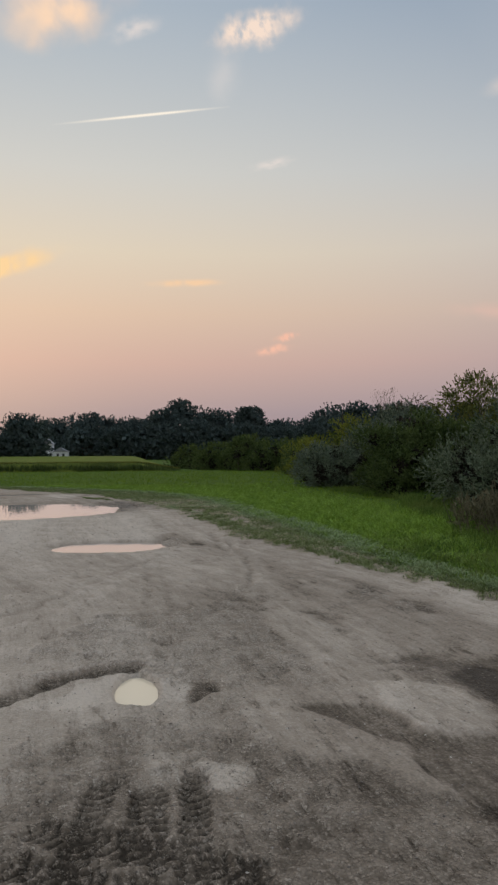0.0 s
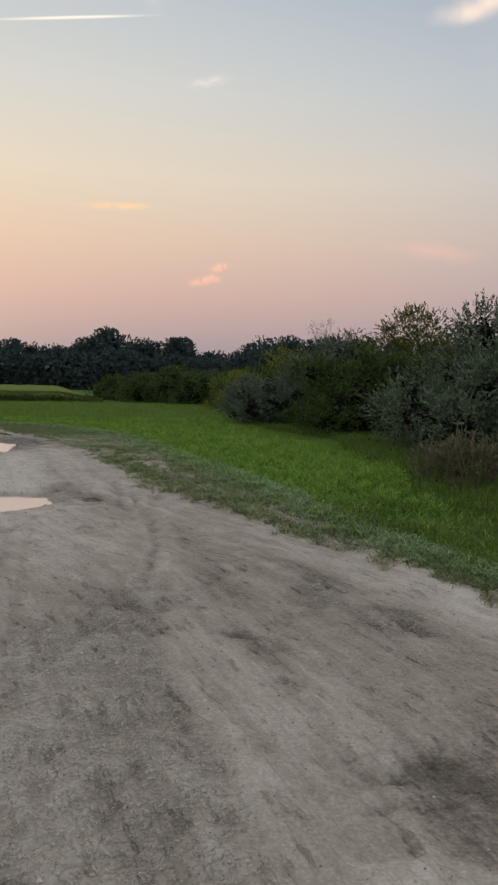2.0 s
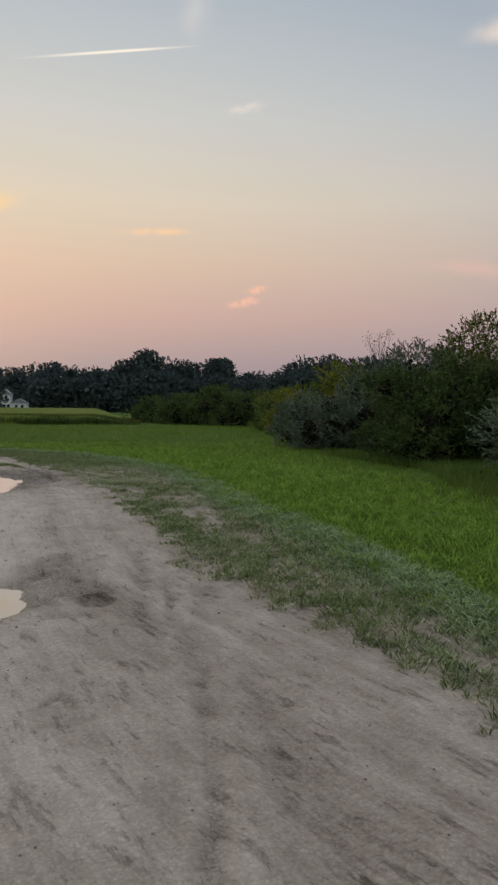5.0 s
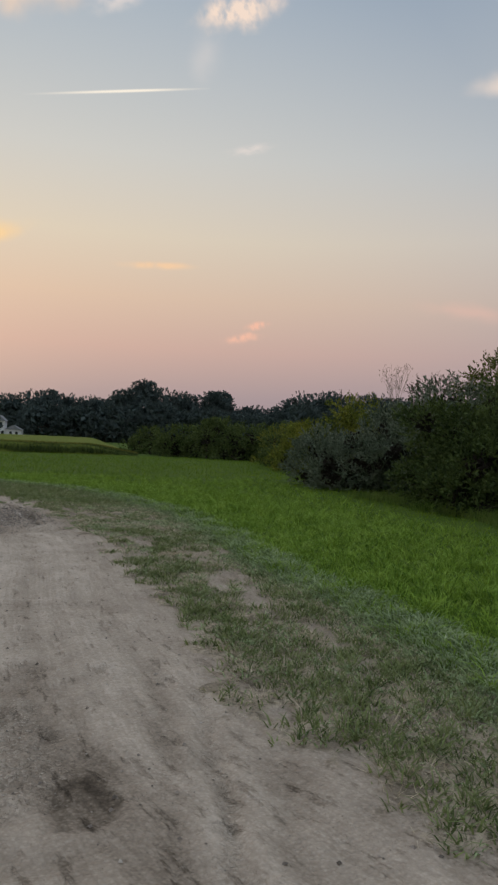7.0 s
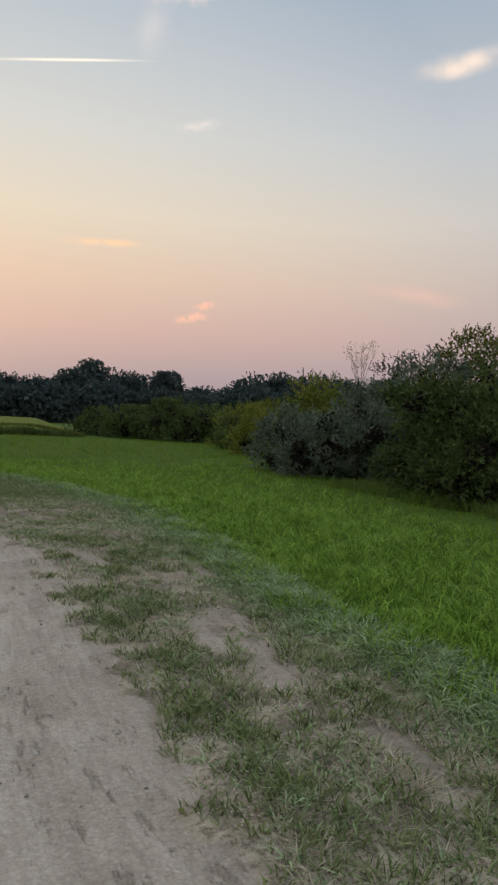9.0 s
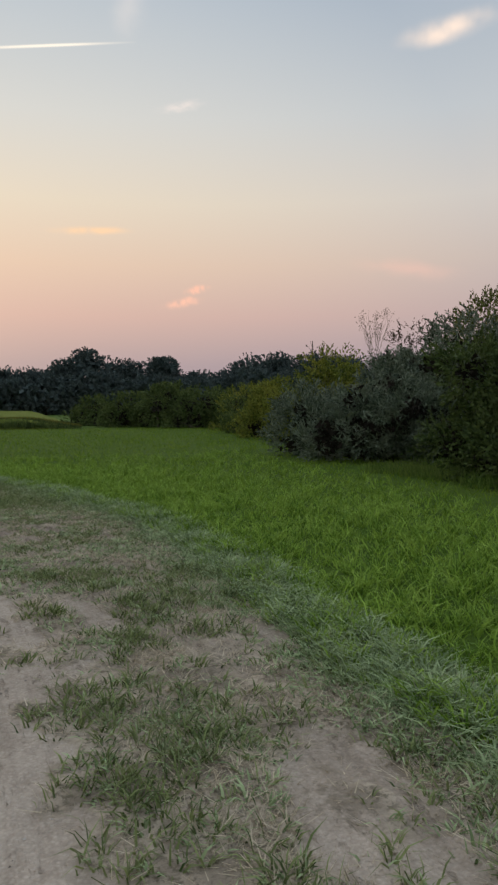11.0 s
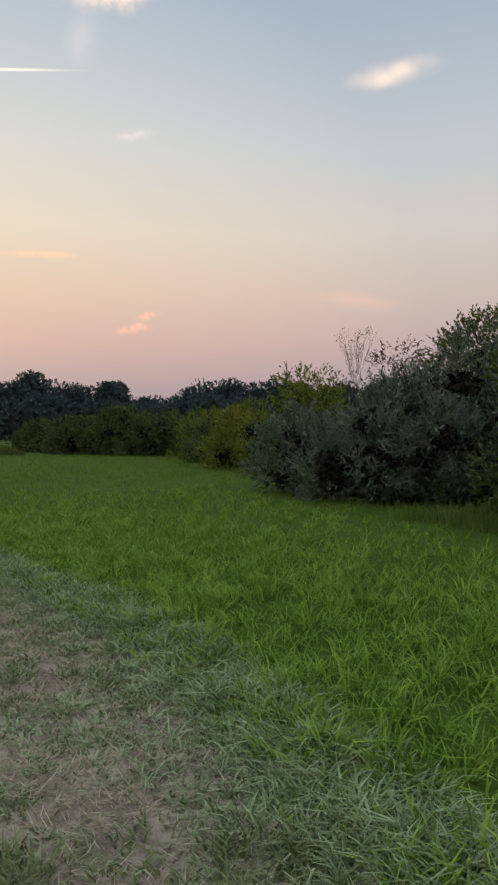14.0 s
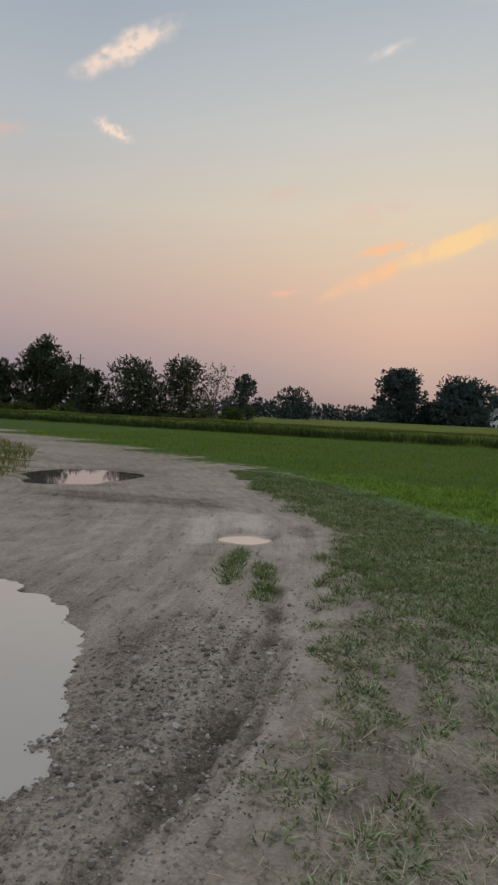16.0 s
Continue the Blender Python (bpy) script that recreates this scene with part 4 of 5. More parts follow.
def blades(name, x, y, tall, wide, lean, mat, label, segments=2, curl=0.5, turn=None):
    """Blades of grass at x, y: arrays of heights, widths and leans; one sheet of stuff."""
    n = len(x)
    a = rng.uniform(0, 2 * math.pi, n) if turn is None else turn
    way = np.stack([np.cos(a), np.sin(a), np.zeros(n)], 1)
    b = rng.uniform(0, 2 * math.pi, n)
    side = np.stack([np.cos(b), np.sin(b), np.zeros(n)], 1) * (wide / 2)[:, None]
    root = np.stack([x, y, height_at(x, y) - 0.006], 1)
    up = np.array([0, 0, 1.0])
    if segments == 1:
        tip = root + up * tall[:, None] + way * (tall * lean)[:, None]
        verts = np.stack([root - side, root + side, tip], 1).reshape(-1, 3)
        faces = np.arange(3 * n).reshape(n, 3)
        ob = mesh_object(name, verts, faces, mat)
    else:
        mid = root + up * (tall * 0.62)[:, None] + way * (tall * lean * 0.4)[:, None]
        tip = root + up * (tall * (1 - 0.25 * lean * curl))[:, None] + way * (tall * lean * 1.1)[:, None]
        verts = np.stack([root - side, root + side, mid + side * 0.8, mid - side * 0.8, tip], 1).reshape(-1, 3)
        i = np.arange(n) * 5
        f1 = np.stack([i, i + 1, i + 2], 1)
        f2 = np.stack([i, i + 2, i + 3], 1)
        f3 = np.stack([i + 3, i + 2, i + 4], 1)
        ob = mesh_object(name, verts, np.vstack([f1, f2, f3]), mat)
    return tagged(ob, label, "grass", kind="stuff")


def scatter(n, x0, x1, y0, y1):
    return rng.uniform(x0, x1, n), rng.uniform(y0, y1, n)


def turf_distance(x, y):
    return x - np.interp(y, TURF_Y, TURF_X)


# dense lawn beside the worn margin
x, y = scatter(80000, -5, 7.0, 1.0, 31)
d = turf_distance(x, y)
clump = fractal(x * 3.2, y * 3.2, 77, 3)
keep = (d > -0.3 + clump * 0.35) & (rng.random(len(x)) < np.clip(1.1 - d / 4.5, 0.1, 1) * (0.15 + 1.25 * clump))
grow = ((0.02 + 0.15 * clump + 0.04 * np.clip(d, 0, 1.5)) * rng.uniform(0.6, 1.3, len(x)))[keep]
x, y, turn = tufted(x[keep], y[keep], 8, 0.065)
tall = np.repeat(grow, 8) * rng.uniform(0.5, 1.25, len(x))
# coarser blades towards the start, their darker colour standing in for bush shade
coarse = rng.random(len(x)) < 0.75 * (1 - smooth(y, 6.0, 10.5))
for pick, kind, mat, label in ((~coarse, "lawn_grass", MAT_LAWN, "thick green unmown lawn grass beside the gravel lot"), (coarse, "coarse_shaded_grass", MAT_ROUGH, "coarse grass coloured darker for bush shade, between the lawn and the weeds")):
    n = int(pick.sum())
    blades(kind, x[pick], y[pick], tall[pick] * 0.88, rng.uniform(0.007, 0.014, n), rng.uniform(0.4, 1.8, n), mat, label, turn=turn[pick])
# the field beyond
x, y = scatter(170000, -26, 14, 3.0, 61)
d = turf_distance(x, y)
keep = (d > 1.5) & (rng.random(len(x)) < np.clip(1.25 - y / 70, 0.3, 1))
x, y = x[keep], y[keep]
tall = (0.05 + 0.10 * fractal(x * 0.8, y * 0.8, 31, 3)) * rng.uniform(0.6, 1.4, len(x))
blades("field_grass", x, y, tall, rng.uniform(0.01, 0.026, len(x)), rng.uniform(0.3, 1.4, len(x)), MAT_FIELD, "mown green field grass reaching to the hedge", 1)


def margin(n, y0, y1, over):
    """Points on the worn margin between the gravel and the turf, and how far across it they lie."""
    y = rng.uniform(y0, y1, n)
    g, t = np.interp(y, GRAVEL_Y, GRAVEL_X) - 0.3, np.interp(y, TURF_Y, TURF_X) + over
    f = rng.random(n)
    x = g + (t - g) * f
    keep = (rng.random(n) < (t - g) / 2.6) & (covers(x, y)[0] < 0.62)
    return x[keep], y[keep], np.clip((x - g - 0.3) / (t - g), 0, 1)[keep]


def trodden(x, y):
    """How bare the wheel-worn strip leaves the margin."""
    return (1 - smooth(np.abs(x - 2.12 - 0.06 * np.sin(y * 2)), 0.1, 0.32)) * smooth(y, 10.6, 11.6) * (1 - smooth(y, 14.4, 16.0))


# pale flattened grass along the margin
x, y, f = margin(50000, 2.0, 31, 0.45)
clump = fractal(x * 3.4, y * 3.4, 55, 3)
d = turf_distance(x, y)
band = np.exp(-((d - 0.1) / (0.24 + 0.12 * smooth(y, 13, 16))) ** 2) * 2.0 + 0.16 + np.clip(clump - 0.45, 0, 1) * 2.4
keep = rng.random(len(x)) < band * (0.6 + 0.12 * smooth(y, 12.5, 15.5)) * (1 - 0.85 * smooth(covers(x, y)[0], 0.2, 0.5)) * (0.4 + 0.6 * smooth(y, 7, 11)) * (1 - 0.7 * trodden(x, y)) * (0.25 + 0.75 * smooth(f, 0.0, 0.2))
grow = ((0.034 + 0.045 * np.exp(-((d - 0.15) / 0.35) ** 2)) * rng.uniform(0.6, 1.4, len(x)))[keep]
x, y, turn = tufted(x[keep], y[keep], 7, 0.045)
blades("margin_grass", x, y, np.repeat(grow, 7) * rng.uniform(0.5, 1.3, len(x)), rng.uniform(0.0065, 0.013, len(x)), rng.uniform(0.6, 2.4, len(x)), MAT_PALE, "pale flattened grass on the worn margin of the lot", turn=turn)
# trodden straw
x, y, f = margin(105000, 2.0, 29, 0.4)
clump = fractal(x * 4.0, y * 4.0, 91, 3)
keep = rng.random(len(x)) < (0.26 + np.clip(clump - 0.45, 0, 1) * 2.6) * (1 - 0.5 * trodden(x, y)) * (0.2 + 0.8 * smooth(f, 0.0, 0.25)) * (0.45 + 0.55 * smooth(y, 6, 9)) * (1 - 0.15 * smooth(y, 13, 15.5))
x, y, turn = tufted(x[keep], y[keep], 6, 0.06)
blades("dry_grass", x, y, 0.026 * rng.uniform(0.3, 1.7, len(x)), rng.uniform(0.004, 0.008, len(x)), rng.uniform(0.8, 3.2, len(x)), MAT_DRY, "dry trodden straw-coloured grass on bare soil", 1, turn=turn)
# green tufts
x, y, f = margin(38000, 2.0, 31, 0.25)
clump = 0.6 * fractal(x * 1.9, y * 1.9, 117, 4) + 0.4 * fractal(x * 6, y * 6, 119, 2)
keep = rng.random(len(x)) < (0.08 + 0.42 * (1 - smooth(y, 11.5, 13.5)) + np.clip(clump - 0.47, 0, 1) * (5.5 - 1.8 * smooth(y, 11.5, 13) * (1 - smooth(y, 17, 18.5))) + 0.3 * smooth(y, 17.3, 18.3) + 0.5 * smooth(y, 19.3, 20.6)) * (1 - 0.7 * trodden(x, y)) * (0.12 + 0.88 * smooth(f + clump * 0.3, 0.08, 0.3))
x, y, clump = x[keep], y[keep], clump[keep]
run = rng.random(220)
strip_x = np.where(run < 0.5, -2.08 + run, -1.65 + (run - 0.5) * 1.1) + rng.normal(size=220) * 0.05
strip_y = np.where(run < 0.5, 22.5 - run * 2.46, 22.17 - (run - 0.5) * 2.26) + rng.normal(size=220) * 0.05
x, y, clump = np.concatenate([x, strip_x]), np.concatenate([y, strip_y]), np.concatenate([clump, np.full(220, 0.6)])
grow = (0.02 + 0.06 * clump) * rng.uniform(0.6, 1.4, len(x)) * (1 - 0.45 * smooth(y, 16.5, 17.5) * (1 - smooth(y, 20.5, 21.5)))
x, y, turn = tufted(x, y, 7, 0.045)
blades("tuft_grass", x, y, np.repeat(grow, 7) * rng.uniform(0.5, 1.3, len(x)), rng.uniform(0.006, 0.011, len(x)), rng.uniform(0.4, 1.8, len(x)), MAT_TUFT, "green grass tufts growing through the worn margin", turn=turn)
# taller unmown grass towards the bushes
x, y = scatter(60000, 4.2, 10.5, 5.0, 24)
edge = np.interp(y, [5, 8, 11, 14, 19, 24], [4.7, 5.3, 6.2, 6.8, 8.2, 7.6])
keep = (x > edge + fractal(x, y, 151, 3) * 0.9 - 0.4) & (x < edge + 2.4)
x, y = x[keep], y[keep]
blades("tall_grass", x, y, 0.2 * rng.uniform(0.4, 1.7, len(x)), rng.uniform(0.006, 0.014, len(x)), rng.uniform(0.1, 0.9, len(x)), MAT_ROUGH, "taller rough green grass at the foot of the bushes")
# the green verge across the lot
x, y = scatter(26000, -24, -7.5, 22, 42)
keep = (x < np.interp(y, LEFT_Y, LEFT_X) - 0.1)
x, y = x[keep], y[keep]
blades("verge_grass", x, y, 0.2 * rng.uniform(0.5, 1.6, len(x)), rng.uniform(0.01, 0.02, len(x)), rng.uniform(0.2, 0.9, len(x)), MAT_CROP, "taller yellow-green verge grass beside the far puddle", 1)

# ---- loose stones ----
x, y = scatter(45000, -3.2, 3.4, -0.6, 22)
gap = np.interp(y, GRAVEL_Y, GRAVEL_X) - x
keep = (gap > 0.05) & (rng.random(len(x)) < 0.10 + 0.9 * np.exp(-(((x + 0.55) / 0.8) ** 2 + ((y - 19) / 1.8) ** 2)) + 0.25 * np.exp(-((y - 0.2) / 1.2) ** 2)) & (height_at(x, y) > WATER_Z - 0.005)
x, y = x[keep], y[keep]
more_x, more_y = -0.6 + rng.normal(size=7000) * 0.5, 18.9 + rng.normal(size=7000) * 1.0
more = (np.interp(more_y, GRAVEL_Y, GRAVEL_X) - more_x > 0.1) & (height_at(more_x, more_y) > WATER_Z - 0.005)
x, y = np.concatenate([x, more_x[more]]), np.concatenate([y, more_y[more]])
size = np.minimum(rng.gamma(1.4, 0.003, len(x)) + 0.003, np.where(y < 8, 0.008, 0.014))
octa = np.array([(1, 0, 0), (0, 1, 0), (-1, 0, 0), (0, -1, 0), (0, 0, 0.7), (0, 0, -0.5)], float)
tri = np.array([(0, 1, 4), (1, 2, 4), (2, 3, 4), (3, 0, 4), (1, 0, 5), (2, 1, 5), (3, 2, 5), (0, 3, 5)])
v = octa[None] * size[:, None, None] * rng.uniform(0.6, 1.3, (len(x), 6, 1))
a = rng.uniform(0, 6.3, len(x))
v = np.stack([v[..., 0] * np.cos(a)[:, None] - v[..., 1] * np.sin(a)[:, None], v[..., 0] * np.sin(a)[:, None] + v[..., 1] * np.cos(a)[:, None], v[..., 2]], -1)
v += np.stack([x, y, height_at(x, y) + size * 0.15], 1)[:, None]
f = (tri[None] + (np.arange(len(x)) * 6)[:, None, None]).reshape(-1, 3)
tagged(mesh_object("gravel_stones", v.reshape(-1, 3), f, MAT_STONE), "loose grey stones scattered over the gravel lot", "gravel", kind="stuff")

# ---- bushes along the field ----
rng = np.random.default_rng(12)
mounds = cluster(1.1, 0.2, 2.8, 3.2, 4.7, 34, 0.3, 0.24) + cluster(-0.4, 0.3, 1.7, 2.0, 2.9, 9, 0.0, 0.38) + cluster(-1.9, 0.4, 1.3, 1.5, 2.1, 9, 0.0, 0.42) + cluster(-1.4, -1.9, 1.5, 1.4, 2.4, 9, 0.0, 0.42) + cluster(0.9, -2.3, 1.8, 1.4, 3.2, 9, 0.0, 0.4)
bush("bush", 11.0, 14.2, 3.4, 3.6, 4.4, 84000, 0.11, MAT_GREY, "large grey-green olive bush with drooping low boughs beside tall weeds", mounds, (0.4, 9), 0.3, 0.38, 10, shag=0.3)
rng = np.random.default_rng(23)
mounds = cluster(0.4, 0.2, 2.2, 2.6, 3.5, 22, 0.2, 0.3) + cluster(-1.5, -1.2, 1.1, 1.2, 2.2, 8, 0.0, 0.42) + cluster(-1.7, 0.7, 1.0, 1.2, 2.6, 7, 0.0, 0.42)
bush("bush", 10.6, 21.4, 2.6, 2.9, 3.6, 66000, 0.102, MAT_GREEN, "dense dark green bush growing between two paler bushes", mounds, (0.3, 8), 0.2, 0.5, 8, shag=0.3)
rng = np.random.default_rng(31)
mounds = cluster(0.9, -0.5, 2.5, 2.7, 3.65, 40, 0.2, 0.26) + cluster(-1.3, 1.6, 1.7, 1.8, 2.5, 16, 0.0, 0.34) + cluster(-1.6, -0.6, 1.4, 1.7, 2.4, 14, 0.0, 0.36) + cluster(-1.0, -2.3, 1.4, 1.2, 2.2, 12, 0.0, 0.38)
bush("bush", 10.7, 27.6, 3.3, 3.8, 3.9, 78000, 0.133, MAT_SILVER, "broad silvery grey-green bush at the edge of the field", mounds, (0.38, 15), 0.45, 0.25, 10, shag=0.3)
rng = np.random.default_rng(43)
tree("tree", 22.2, 37.6, 6.4, 6.0, 0.8, 17000, 0.16, MAT_OCHRE, "leafy dark green tree standing behind the bushes", 26, 0.5, (0.35, 7), small=0.28, sky_gap=0.6)
tree("tree", 13.7, 39.0, 2.8, 4.1, 0.4, 7000, 0.13, MAT_GOLD, "small yellowing tree with thin upper twigs behind the bush", 14, 0.55, (0.28, 6), sky_gap=0.5)
bush("bush", 10.9, 36.6, 1.3, 1.5, 2.3, 8000, 0.10, MAT_GOLD, "bright yellow-green shrub at the hedge's end", 10, (0.25, 7), 0.3, 0.5)
for i, (x, y, r, h) in enumerate([(11.6, 40.0, 1.7, 2.5), (12.3, 43.5, 1.8, 2.6), (12.6, 47.0, 1.9, 2.4), (13.4, 51.0, 2.2, 2.6)]):
    bush("hedge_bush", x, y, r, 2.3, h, 9000, 0.13, MAT_GOLD if i != 2 else MAT_HEDGE, "golden-green hedge bush turning yellow along the field", 12, (0.3, 7), 0.3, 0.5, 5, group="hedge along the field")
for i, (x, y, rx, h) in enumerate([(15.0, 56.5, 2.4, 2.9), (12.4, 58.5, 2.4, 2.9), (9.9, 61.5, 2.4, 3.0), (8.0, 65.0, 2.3, 2.8), (5.4, 70.5, 2.6, 2.3), (18.0, 54.5, 2.6, 3.4), (11.5, 66.0, 2.6, 3.3), (15.5, 62.0, 3.0, 3.6)]):
    bush("hedge_bush", x, y, rx, 2.4, h, 6000, 0.2, MAT_HEDGE, "dark green hedge bush at the far end of the field", 11, (0.4, 6), 0.25, 0.5, 4, group="hedge at the field's end")

tree("tree", 17.4, 38.6, 2.4, 5.0, 0.6, 3200, 0.11, MAT_RUST, "thin reddish-brown young tree with sparse leaves behind the bush", 11, 0.5, (0.3, 6), sky_gap=0.8)

bush("shrub", 10.5, 25.4, 1.0, 0.7, 0.7, 4000, 0.09, MAT_LEAFY, "low leafy bright green shrub at the foot of the bushes", 8, (0.2, 6), 0.4, 0.6, 3)
# a narrow dark conifer behind the hedge: whorls of drooping boughs round a stem
fir = thing("conifer", 13.5, 40.9, "narrow dark conifer with a pointed top behind the hedge", "tree")
boughs = [((1 - k / 9) * 1.25 + 0.12, 4.49 * (0.25 + 0.75 * k / 9)) for k in range(9)]
foliage("boughs", [(math.cos(a) * r * 0.55, math.sin(a) * r * 0.55, z - 0.15, r * 0.55, r * 0.55, 0.22) for k, (r, z) in enumerate(boughs) for a in (k, k + 2.1, k + 4.2)], 6000, 0.13, MAT_FIR, fir, (0.3, 6), -0.15, 0.3, 0.3, 0.1, 0.25, 20)["kind"] = "stuff"
tubes("trunk", [branch((0, 0, -0.15), (0, 0, 4.49), 0.09, 0.015, 6, 0.01)], MAT_BARK, fir)

# a dead weed with bare forked tops behind the silver bush
weed = thing("dead_weed", 15.7, 39.1, "tall bare dead weed with forked brown seed heads", "plant")
runs = [branch((0, 0, -0.05), (0.1, 0, 3.0), 0.03, 0.018)]
for i in range(9):
    a, r = rng.uniform(0, 6.28), rng.uniform(0.3, 0.85)
    mid = (0.1 + math.cos(a) * r * 0.5, math.sin(a) * r * 0.4, rng.uniform(3.8, 4.6))
    end = (0.1 + math.cos(a) * r, math.sin(a) * r * 0.8, rng.uniform(4.9, 5.6))
    runs += [branch((0.1, 0, 2.9), mid, 0.011, 0.007), branch(mid, end, 0.007, 0.004)]
    for j in range(3):
        runs.append(branch(mid, np.array(end) + rng.normal(size=3) * 0.22, 0.005, 0.003, 3))
tubes("stalk", runs, MAT_BROWN, weed, 4)
tops = [(*(np.array(r[-1][0])), 0.12, 0.12, 0.08) for r in runs[2:]]
heads = foliage("seed_head", tops, 700, 0.05, MAT_BROWN, weed, (0.05, 4), 0.0, 0.4, 0.5, dense=2)
heads["kind"] = "stuff"

# a yellow-green weed in leaf among the withered ones
w = thing("weed_clump", 7.5, 7.2, "leafy yellow-green weed clump among withered stalks", "plant", "withered weeds by the bush")
foliage("leaves", [(0, 0, 0.75, 0.4, 0.4, 0.5), (0.15, 0.1, 1.1, 0.3, 0.3, 0.3)], 1500, 0.1, MAT_GOLD, w, (0.25, 7), 0.6, 0.5, 0.3, dense=20)
tubes("stalk", [branch((0.05 * i - 0.15, 0.03 * i, -0.03), (0.12 * i - 0.35, 0.05 * i, 1.1), 0.009, 0.005, 4, 0.05) for i in range(7)], MAT_BROWN, w, 4)["kind"] = "stuff"

# tall withered weeds at the foot of the grey-green bush
for x, y, h in [(5.9, 8.9, 0.85), (6.25, 8.3, 0.95), (6.5, 9.0, 1.05), (6.7, 7.9, 0.95), (6.3, 9.7, 0.9), (7.1, 8.6, 1.15), (7.0, 9.8, 1.1), (7.9, 7.7, 1.2), (8.2, 9.1, 1.25), (6.6, 7.0, 0.8)]:
    w = thing("weed_clump", x, y, "tall withered weed clump with reddish brown stalks", "plant", "withered weeds by the bush")
    runs = []
    for i in range(9):
        bx, by = rng.normal(size=2) * 0.22
        runs.append(branch((bx, by, -0.03), (bx * 1.8 + rng.normal() * 0.1, by * 1.8, h * rng.uniform(0.6, 1.05)), 0.012, 0.007, 4, 0.06))
    tubes("stalk", runs, MAT_BROWN, w, 4)["kind"] = "stuff"
    foliage("leaves", [(0, 0, h * 0.3, 0.35, 0.35, h * 0.35)], 520, 0.12, MAT_BROWN if x < 7.2 else MAT_GREY, w, (0.15, 5), 0.6, 0.5, 0.2, dense=6)

# ---- the crop strip and distant trees ----
rng = np.random.default_rng(57)
xs, ys = np.arange(-95, 4.6, 0.5), np.concatenate([np.arange(60.6, 66, 0.35), np.arange(66, 132, 2.5)])
CX, CY = np.meshgrid(xs, ys)
front = 61.4
rise = smooth(CY - front + (fractal(CX * 0.6, CY * 0.6, 12) - 0.5) * 1.0, 0.0, 0.9) * smooth(4.6 - CX, 0.0, 5.0)
CZ = -0.06 + rise * (0.78 + 0.2 * (fractal(CX * 0.5, CY * 0.5, 14) - 0.5) + 0.5 * smooth(CY, 62, 135))
ids = np.arange(CX.size).reshape(CX.shape)
quads = np.stack([ids[:-1, :-1], ids[:-1, 1:], ids[1:, 1:], ids[1:, :-1]], -1).reshape(-1, 4)
MAT_CANOPY = plain_material("crop_canopy", (0.085, 0.115, 0.02), (0.18, 0.21, 0.04), 0.8, 0.9, 0.8)
MAT_CANOPY.node_tree.nodes["Principled BSDF"].inputs["Specular IOR Level"].default_value = 0.04
tagged(mesh_object("crop_field", np.stack([CX.ravel(), CY.ravel(), CZ.ravel()], 1), quads, MAT_CANOPY, None, True), "waist-high yellow-green crop standing beyond the mown field", "crop", kind="stuff")
n = 70000
x, y = rng.uniform(-60, 4.2, n), 61.3 + rng.gamma(1.2, 3.0, n)
top = (0.78 + 0.2 * (fractal(x * 0.5, y * 0.5, 14) - 0.5) + 0.5 * smooth(y, 62, 135)) * smooth(4.9 - x, 0.0, 5.0)
base = np.stack([x, y, np.where(y < 62.2, 0.0, top * 0.75)], 1)
way = unit(np.stack([rng.normal(size=n) * 0.3, rng.normal(size=n) * 0.3, np.ones(n)], 1))
ln = np.where(y < 62.2, top * rng.uniform(0.6, 1.1, n), rng.uniform(0.12, 0.3, n))
v, f = leaf_quads(base, way, ln, rng.uniform(0.03, 0.08, n))
front_row = y < 62.6
tagged(mesh_object("crop_plants", v, f[~front_row], MAT_CROP), "yellow-green tops of the standing crop", "crop", kind="stuff")
tagged(mesh_object("crop_stems", v, f[front_row], MAT_HEDGE), "dark green stems along the front of the crop", "crop", kind="stuff")

LINE = "dark leafy tree in the wood beyond the fields"
for i in range(34):
    x = -20 + i * 4.4 + rng.normal() * 0.9
    y = 205 - 0.7 * i + rng.uniform(-7, 12)
    h = np.interp(x, [-20, -5, 8, 13, 20, 28, 36, 41, 46, 52, 60, 75, 130], [12.0, 12.4, 12.4, 16.6, 16.2, 14.2, 15.6, 11.6, 12.2, 12.0, 15.6, 17.0, 17.3]) * (y / 200) + rng.uniform(-1.5, 0.6)
    tree("tree", x, y, rng.uniform(11, 17), h, 0.2, 4300, 0.46, MAT_HAZED, LINE, 12, 0.8, (0.55, 5), "wood beyond the fields", 0.6, 0.3, 0.5, 0.02)
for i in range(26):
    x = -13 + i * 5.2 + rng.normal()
    tree("tree", x, 192 - i * 0.9 + rng.uniform(-4, 4), rng.uniform(11, 14), rng.uniform(8.0, 11.0), 0.2, 1700, 0.6, MAT_HAZED, "lower dark tree at the edge of the wood", 14, 0.8, (0.8, 5), "wood beyond the fields", 0.6, 0.4, 0.45, 0.03)
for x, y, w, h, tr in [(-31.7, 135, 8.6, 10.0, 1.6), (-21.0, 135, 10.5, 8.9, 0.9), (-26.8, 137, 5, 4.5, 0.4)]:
    tree("tree", x, y, w, h, tr, 6500, 0.38, MAT_HAZED, "dark rounded field tree standing alone beyond the crop", 28, 0.7, (0.5, 5), "lone field trees", 0.8, sky_gap=0.03)
